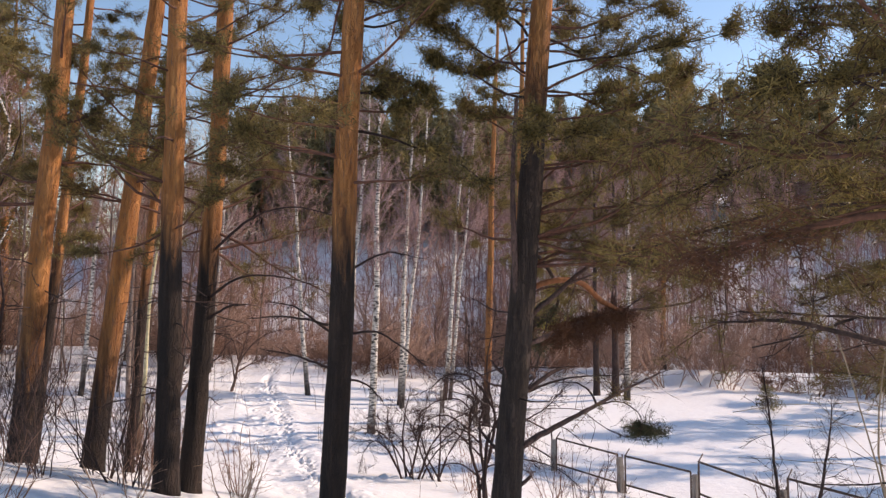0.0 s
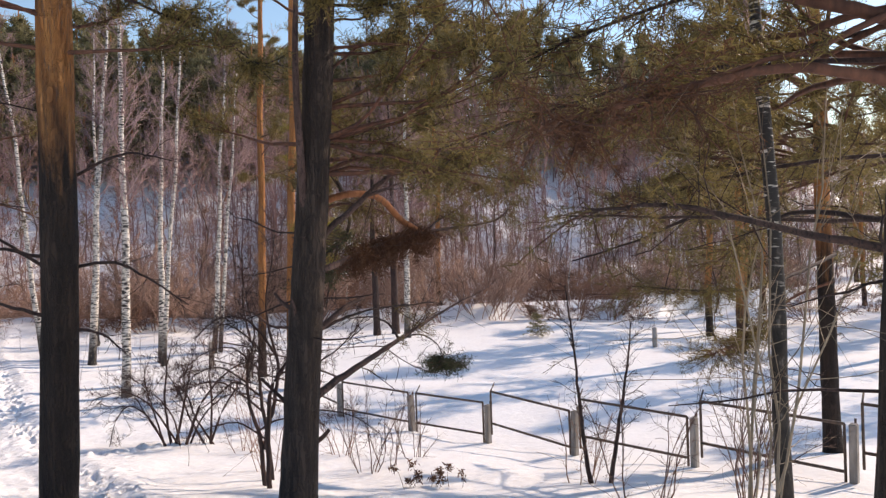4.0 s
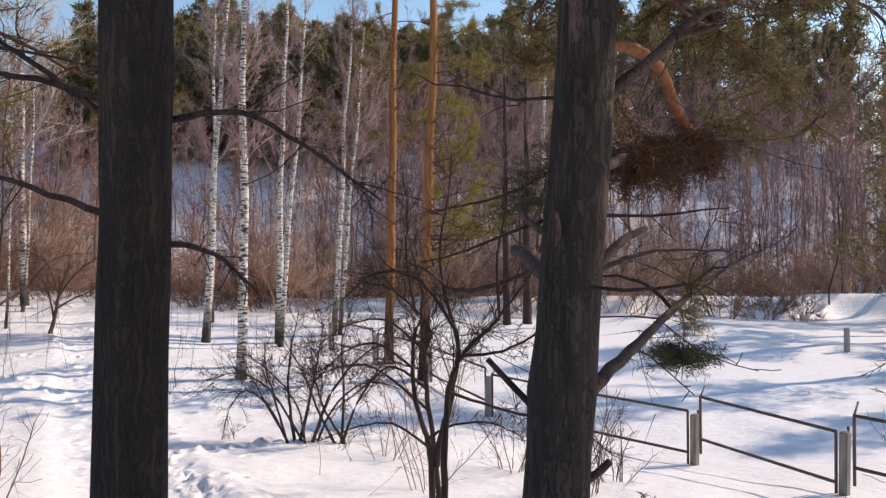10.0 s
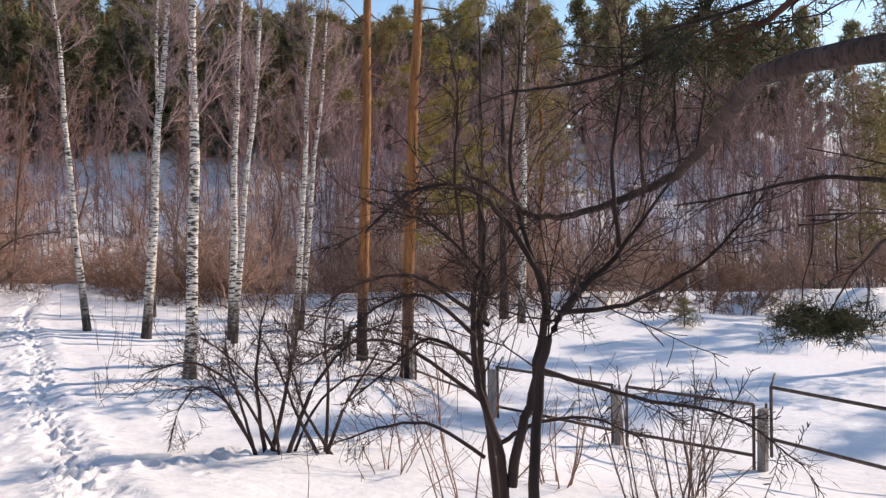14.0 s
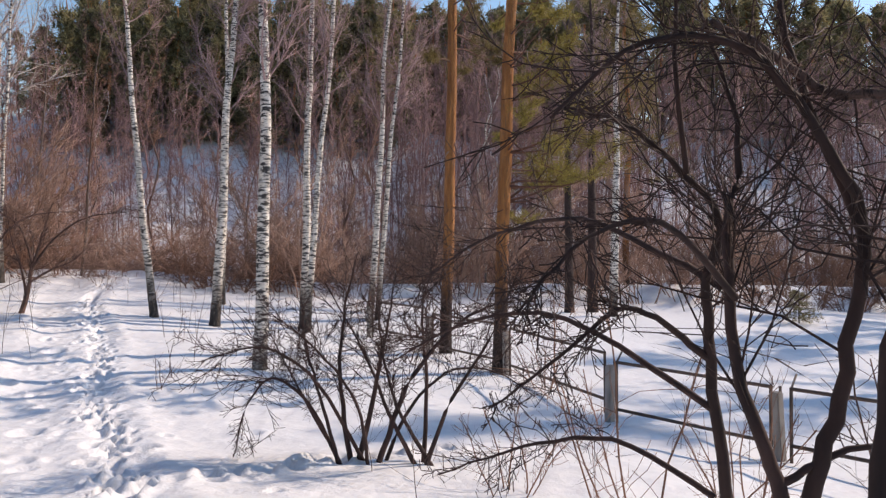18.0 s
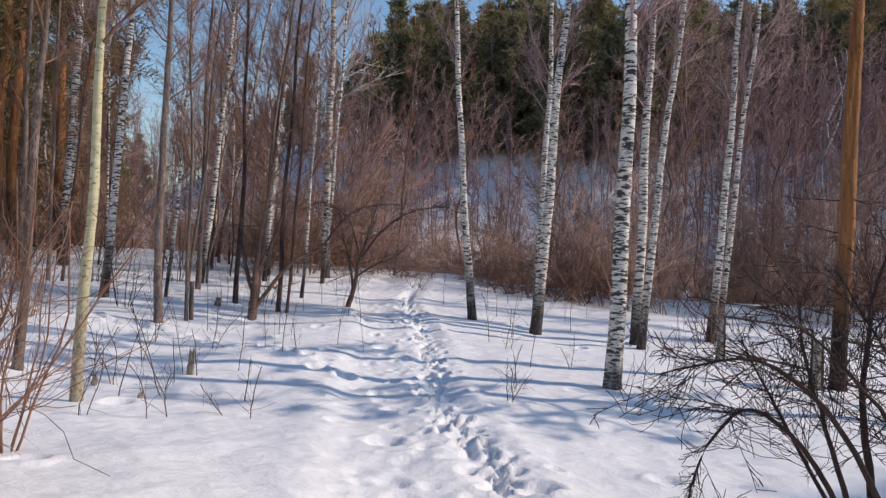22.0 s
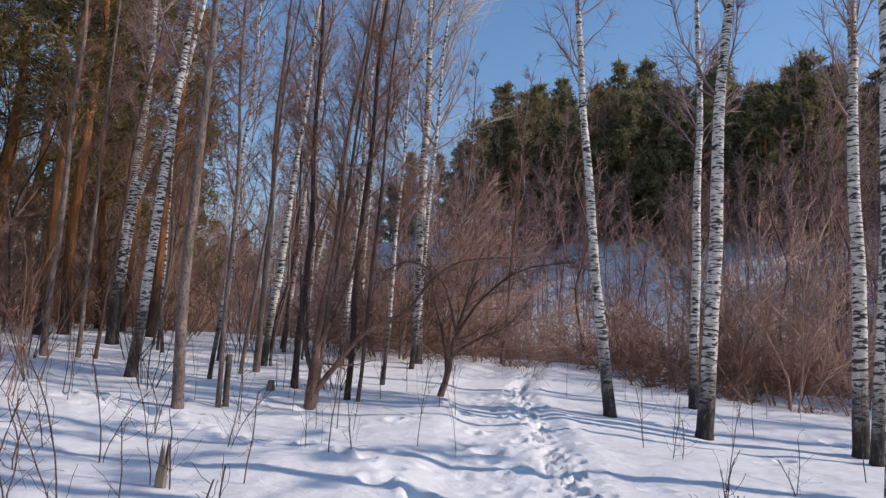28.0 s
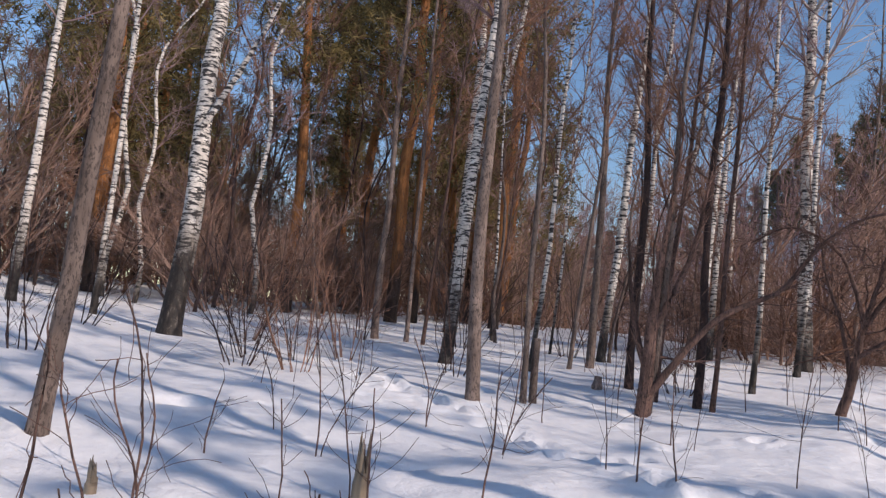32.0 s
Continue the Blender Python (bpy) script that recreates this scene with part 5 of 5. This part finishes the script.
# a small spruce and a lone post out on the clearing
spruce = thing("small_spruce", 17.2, 38.1, "small dark green spruce standing in open snow", "spruce")
r2 = np.random.default_rng(450)
w, leaf = Wood(), Wood()
w.tube([(0, 0, -0.2), (0, 0, 1.5)], [0.03, 0.01], 6)
for k in range(60):
    z = r2.uniform(0.1, 1.4)
    a = r2.uniform(0, 6.28)
    ln = (1.5 - z) * 0.55 + 0.1
    q = twist(r2, (0, 0, z), (math.cos(a), math.sin(a), 0.1), ln, 4, 0.15, -0.1)
    w.tube(q, np.linspace(0.008, 0.003, 5), 3)
    for p in range(1, 5):
        leaf.blades(q[p], q[p] - q[p - 1], r2, 16, 0.09, 0.02, 0.7)
part("trunk", w, DARK_BARK, spruce)
part("foliage", leaf, HAZY_NEEDLE, spruce)
lone = thing("post", 21.3, 33.1, "lone grey concrete post in open snow", "post")
w = Wood()
w.tube([(0, 0, -0.2), (0, 0, 0.95), (0, 0, 1.0)], [0.12, 0.12, 0.1], 6)
part("shaft", w, CONCRETE, lone)

# ---- woods ----
def on_ground(x, y):
    return float(ground(np.float64(x), np.float64(y)))


def plant(protos, spots, rng, low=0.85, high=1.2, sink=0.25, west=1.0):
    """Set the first trees down and copy them to the other places."""
    for k, (x, y) in enumerate(spots):
        m = pose(x, y, on_ground(x, y) - sink, rng.normal(0, 1.5), rng.normal(0, 1.5), rng.uniform(0, 360)) @ Matrix.Scale(rng.uniform(low, high) * (west if x < 2 else 1.0), 4)
        if k < len(protos):
            protos[k].matrix_basis = m
        else:
            c = copy_thing(protos[k % len(protos)], m)
            c.scale = m.to_scale()


def scatter(rng, count, xr, yr, gap, ok=lambda x, y, s: True):
    out = []
    for _ in range(count * 60):
        if len(out) == count:
            break
        x, y = rng.uniform(*xr), rng.uniform(*yr)
        s = float(past_edge(np.float64(x), np.float64(y)))
        if ok(x, y, s) and all((x - p) ** 2 + (y - q) ** 2 > gap ** 2 for p, q in out):
            out.append((x, y))
    return out


def wood_tree(seed, height, dia, mat, label, group, twig=None, count=26, reach=1.9, low=0.28, name="bare_tree"):
    rng = np.random.default_rng(seed)
    ob = tagged(new(name), label, "tree", group)
    pts = stem(rng, height, (rng.normal(0, 0.05), rng.normal(0, 0.05)), 0.12, 0.8)
    rad = taper(pts, dia, 0.8, 0.01)
    w = Wood()
    w.tube(pts, rad, 7)
    part("trunk", w, mat, ob)
    w = Wood()
    bare_crown(w, rng, pts, rad, height * low, count, reach, 1.2, 1, 10, 0.008)
    part("crown", w, twig or TWIG, ob)
    return ob


def willow(seed, height, stems, mat, label, group, wide=0.5):
    rng = np.random.default_rng(seed)
    ob = tagged(new("willow_bush"), label, "bush", group)
    for k in range(stems):
        w = Wood()
        a = rng.uniform(0, 6.283)
        q = twist(rng, (0.4 * math.cos(a), 0.4 * math.sin(a), -0.3), (wide * math.cos(a), wide * math.sin(a), 1), height * rng.uniform(0.6, 1.1), 7, 0.25, -0.2 if wide < 0.8 else -0.6)
        w.tube(q, np.linspace(0.03, 0.008, len(q)), 4)
        for _ in range(5):
            p, d = along(rng, q, 1, 0.25)
            q2 = twist(rng, p[0], d[0] + rng.normal(0, 0.25, 3), height * rng.uniform(0.25, 0.45), 3, 0.25, 0.1)
            w.tube(q2, np.linspace(0.016, 0.008, len(q2)), 3)
            brush(w, rng, q2, 9, 3, height * 0.19, height * 0.11, 0.011, 0.009, 0.5, 0.25)
        brush(w, rng, q, 10, 3, height * 0.2, height * 0.11, 0.011, 0.009, 0.5, 0.25)
        part("stem", w, mat, ob)
    return ob


def wood_pine(seed, height, low, group, label, count=50, reach=2.8, blades=12):
    rng = np.random.default_rng(seed)
    ob = tagged(new("pine_tree"), label, "pine tree", group)
    pts = stem(rng, height, (rng.normal(0, 0.015), rng.normal(0, 0.015)), 0.03, 0.8)
    w = Wood()
    w.tube(pts, taper(pts, 0.38, 0.6, 0.04), 10)
    part("trunk", w, RED_PINE_BARK, ob)
    w, leaf = Wood(), Wood()
    for k in range(count):
        t = (k + rng.uniform()) / count
        z = low + (height - low) * t
        a = rng.uniform(0, 6.283)
        ln = reach * (1.05 - t) ** 0.7 * rng.uniform(0.5, 1.15) + 0.3
        i = min(int(np.searchsorted(pts[:, 2], z)), len(pts) - 1)
        q = twist(rng, pts[i], (math.cos(a), math.sin(a), rng.uniform(-0.15, 0.45)), ln, 5, 0.2, 0.3)
        w.tube(q, np.linspace(0.03, 0.008, len(q)), 4)
        for p in range(2, 6):
            for _ in range(3):
                c = q[p] + rng.normal(0, 0.22, 3)
                leaf.blades(c, q[p] - q[p - 1] + np.array([0, 0, 0.1]), rng, blades, 0.38, 0.05, 0.95)
    part("crown", w, LIMB_BARK, ob)
    part("foliage", leaf, WOOD_NEEDLE, ob)
    return ob


# pine stand west of the trail
g = "pines of the west wood"
protos = [wood_pine(800 + k, h, lo, g, "tall orange-barked pine in the wood behind the trail") for k, (h, lo) in enumerate(((17, 6.0), (18, 7.5), (15, 3.0), (14, 2.5)))]
rng = np.random.default_rng(801)
spots = [(-23.7, 36.1), (-23.8, 37.0), (-26.5, 41.0), (-28.0, 28.5), (-28.6, 38.0), (-25.5, 33.5)] + scatter(rng, 66, (-72, -20), (18, 80), 2.8, lambda x, y, s: (y > 34 or x < -27) and y < 40 - 1.1 * (x + 20) and not (x > -30 and y > 50))
spots = [p for p in spots if p[1] < 10.2 - 1.3 * p[0]]
plant(protos, spots, rng, 0.9, 1.15)
for x, y in scatter(rng, 11, (-36, -15), (43, 55), 2.0):       # young ones behind the slim trees
    if x > -30:
        continue
    m = pose(x, y, on_ground(x, y) - 0.2, 0, 0, rng.uniform(0, 360)) @ Matrix.Scale(rng.uniform(0.45, 0.65), 4)
    c = copy_thing(protos[2 + rng.integers(2)], m)
    c.scale = m.to_scale()
    tagged(c, "young pine with low green boughs behind slim bare trees", "pine tree", "pines of the west wood")
for x, y in [(24, 30), (27, 36), (31, 27), (33, 40), (38, 33), (40, 46), (45, 38), (36, 22), (16, 52), (44, 52), (50, 46), (56, 52), (60, 42), (52, 36), (66, 50)]:
    c = copy_thing(protos[int(x) % 4], pose(x, y, on_ground(x, y) - 0.2, 0, 0, x * 47))
    tagged(c, "tall pine at the edge of the clearing", "pine tree", "pines round the clearing")

# bare trees of the terrace's edge, the stream and the west wood
g = "bare trees of the wood"
protos = [wood_tree(820 + k, h, d, m, "slim leafless tree in the brown spring wood", g, tw) for k, (h, d, m, tw) in enumerate((
    (11, 0.13, BROWN_BARK, TWIG), (13, 0.16, MID_BARK, TWIG), (9, 0.09, DARK_BARK, TWIG), (13, 0.14, BIRCH_BARK, BIRCH_TWIG), (8, 0.08, DARK_BARK, TWIG), (10, 0.10, GREY_BARK, TWIG)))]
rng = np.random.default_rng(821)
spots = (scatter(rng, 84, (-50, -15), (27, 62), 1.1, lambda x, y, s: s < 14 and (y < 48 or x < -32) and y < 66 + x * 0.2 and not (-23 < x < -13 and 26 < y < 36) and abs((x + 5.7) * 0.62 + (y - 22.9) * 0.785) > 1.3)
         + scatter(rng, 40, (-48, -24), (16, 34), 1.6) + scatter(rng, 34, (-16, 60), (45, 68), 1.3, lambda x, y, s: 0.5 < s < 18) + scatter(rng, 40, (34, 75), (22, 50), 1.8)[::2] + scatter(rng, 22, (-16, -8), (11, 21), 1.5, lambda x, y, s: x < -12.5 or (y < 16 and x < -9)))
spots = [p for p in spots if not (-28 < p[0] < -17 and 44 < p[1] < 50)]
plant(protos, spots, rng, 0.75, 1.15)

# willow bushes
g = "willow bushes"
protos = [willow(840 + k, h, n, m, "tangled reddish-brown leafless bush", g) for k, (h, n, m) in enumerate(((4.5, 9, WILLOW), (3.6, 10, TWIG), (5.5, 9, WILLOW), (2.4, 9, TWIG)))]
rng = np.random.default_rng(841)
spots = (scatter(rng, 95, (-30, 60), (44, 68), 1.4, lambda x, y, s: 3.0 < s < 18 and not -12.5 < x < -6.5) + scatter(rng, 20, (-16, 30), (41, 52), 1.6, lambda x, y, s: -2.5 < s < 1.5 and abs(x + 10.4) > 2.5) + scatter(rng, 80, (-48, -13), (30, 60), 1.6, lambda x, y, s: s < 12 and (y > 38 or x < -24))
         + scatter(rng, 22, (-44, -25), (17, 32), 2.0) + scatter(rng, 34, (36, 75), (26, 50), 2.2)[::2])
plant(protos, spots, rng, 0.7, 1.35)

# rounded bushes where the trail goes over the rise
rng = np.random.default_rng(860)
protos = [willow(861 + k, h, 12, WILLOW, "rounded reddish-brown leafless bush beyond the rise", g, 1.0) for k, h in enumerate((4.2, 7.4))]
plant(protos, [(-8.6, 47.5), (-13.2, 46.0), (-5.6, 48.0), (-11.8, 47.6), (-2.8, 48.6), (-15.6, 47.6), (-9.8, 46.9), (-14.4, 48.2), (-7.4, 47.2), (-17.4, 48.4), (-4.4, 47.4), (-12.4, 51.0), (0.2, 49.0), (-13.6, 49.5), (-7.0, 51.0), (-18.6, 46.6), (3.0, 50.5), (-16.6, 50.0), (6.5, 51.5)], rng, 0.85, 1.15)

# pines high on the far hill
def far_pine(seed, height):
    rng = np.random.default_rng(seed)
    ob = tagged(new("pine_tree"), "dark green pine far off on the snowy hill", "pine tree", "pines on the far hill")
    pts = stem(rng, height, (0, 0), 0.03, 1.2)
    w = Wood()
    w.tube(pts, taper(pts, 0.4, 0.7, 0.04), 7)
    part("trunk", w, PINE_BARK, ob)
    leaf = Wood()
    for k in range(60):
        t = (k + rng.uniform()) / 60
        z = height * (0.06 + 0.92 * t)
        a = rng.uniform(0, 6.283)
        ln = 3.6 * (1 - t) ** 0.6 * rng.uniform(0.45, 1.1) + 0.35
        q = twist(rng, (0, 0, z), (math.cos(a), math.sin(a), rng.uniform(-0.1, 0.4)), ln, 4, 0.2, 0.3)
        for p in range(1, 5):
            leaf.blades(q[p], q[p] - q[p - 1] + np.array([0, 0, 0.12]), rng, 20, 0.62, 0.15, 1.1)
    part("crown", leaf, HAZY_NEEDLE, ob)
    return ob


protos = [far_pine(900 + k, h) for k, h in enumerate((13.0, 15.0, 17.0, 14.0))]
rng = np.random.default_rng(902)
spots = scatter(rng, 110, (-24, 24), (60, 106), 2.4, lambda x, y, s: s > (35 if x < 6 else 43))
plant(protos, spots, rng, 0.9, 1.2, 0.25, 0.86)
for x, y in scatter(rng, 22, (-70, -24), (66, 110), 3.5, lambda x, y, s: s > 34):
    m = pose(x, y, on_ground(x, y) - 0.25, 0, 0, rng.uniform(0, 360)) @ Matrix.Scale(rng.uniform(0.45, 0.75), 4)
    c = copy_thing(protos[rng.integers(4)], m)
    c.scale = m.to_scale()
for x, y in scatter(rng, 32, (24, 80), (60, 112), 3.2, lambda x, y, s: s > 42):
    m = pose(x, y, on_ground(x, y) - 0.25, 0, 0, rng.uniform(0, 360)) @ Matrix.Scale(rng.uniform(1.1, 1.5), 4)
    c = copy_thing(protos[rng.integers(4)], m)
    c.scale = m.to_scale()

# bare wood that covers the hill's flank
base = []
for k in range(6):
    r2 = np.random.default_rng(920 + k)
    pts = stem(r2, r2.uniform(8, 12), (r2.normal(0, 0.03), r2.normal(0, 0.03)), 0.06, 1.5)
    rad = taper(pts, r2.uniform(0.08, 0.15), 0.8, 0.012)
    w = Wood()
    w.tube(pts, rad, 4)
    brush(w, r2, pts, 24, 6, 2.3, 1.1, 0.024, 0.016, 0.75, 0.35, 0.12)
    brush(w, r2, pts, 8, 4, 1.2, 0.8, 0.02, 0.015, 1.0, 0.3, 0.05)
    base.append((np.concatenate(w.v), w.f))
rng = np.random.default_rng(930)


def grows(x, y, s):
    """The wood is thin in a gully, in two snowy openings and under the high pines."""
    open_snow = ((x + 11) / 4.5) ** 2 + ((y - 75) / 6.5) ** 2 < 1 or ((x - 37) / 9) ** 2 + ((y - 77) / 7) ** 2 < 1 or ((x - 8.5) / 3) ** 2 + ((y - 78) / 6) ** 2 < 1
    gully = -15 < x < -4 or (-24 < x < 3 and s > 26)
    return rng.uniform() > (0.8 if open_snow else 0.38 if gully else 0.45 if x < -20 else 0.5 if x > 22 else 0.2 if x > 2 else 0.0)


for name, n, xr, lo, hi in (("far_wood", 1150, (-60, 90), 11, 44), ("far_wood", 170, (-70, 95), 44, 75)):
    v, f, n0 = [], [], 0
    for x, y in scatter(rng, n, xr, (56, 125), 0.75, lambda x, y, s: lo < s < hi and grows(x, y, s)):
        b, bf = base[rng.integers(6)]
        a, sc = rng.uniform(0, 6.283), rng.uniform(0.55, 1.0) if x < 2 else rng.uniform(0.75, 1.25)
        c, s = math.cos(a) * sc, math.sin(a) * sc
        v.append(np.stack([b[:, 0] * c - b[:, 1] * s + x, b[:, 0] * s + b[:, 1] * c + y, b[:, 2] * sc + on_ground(x, y) - 0.2], 1))
        f.extend([[i + n0 for i in q] for q in bf])
        n0 += len(b)
    ob = new(name, to_mesh(name, np.concatenate(v).tolist(), f, HILL_TWIG))
    tagged(ob, "dense leafless grey-brown wood on the far slope", "wood", kind="stuff")
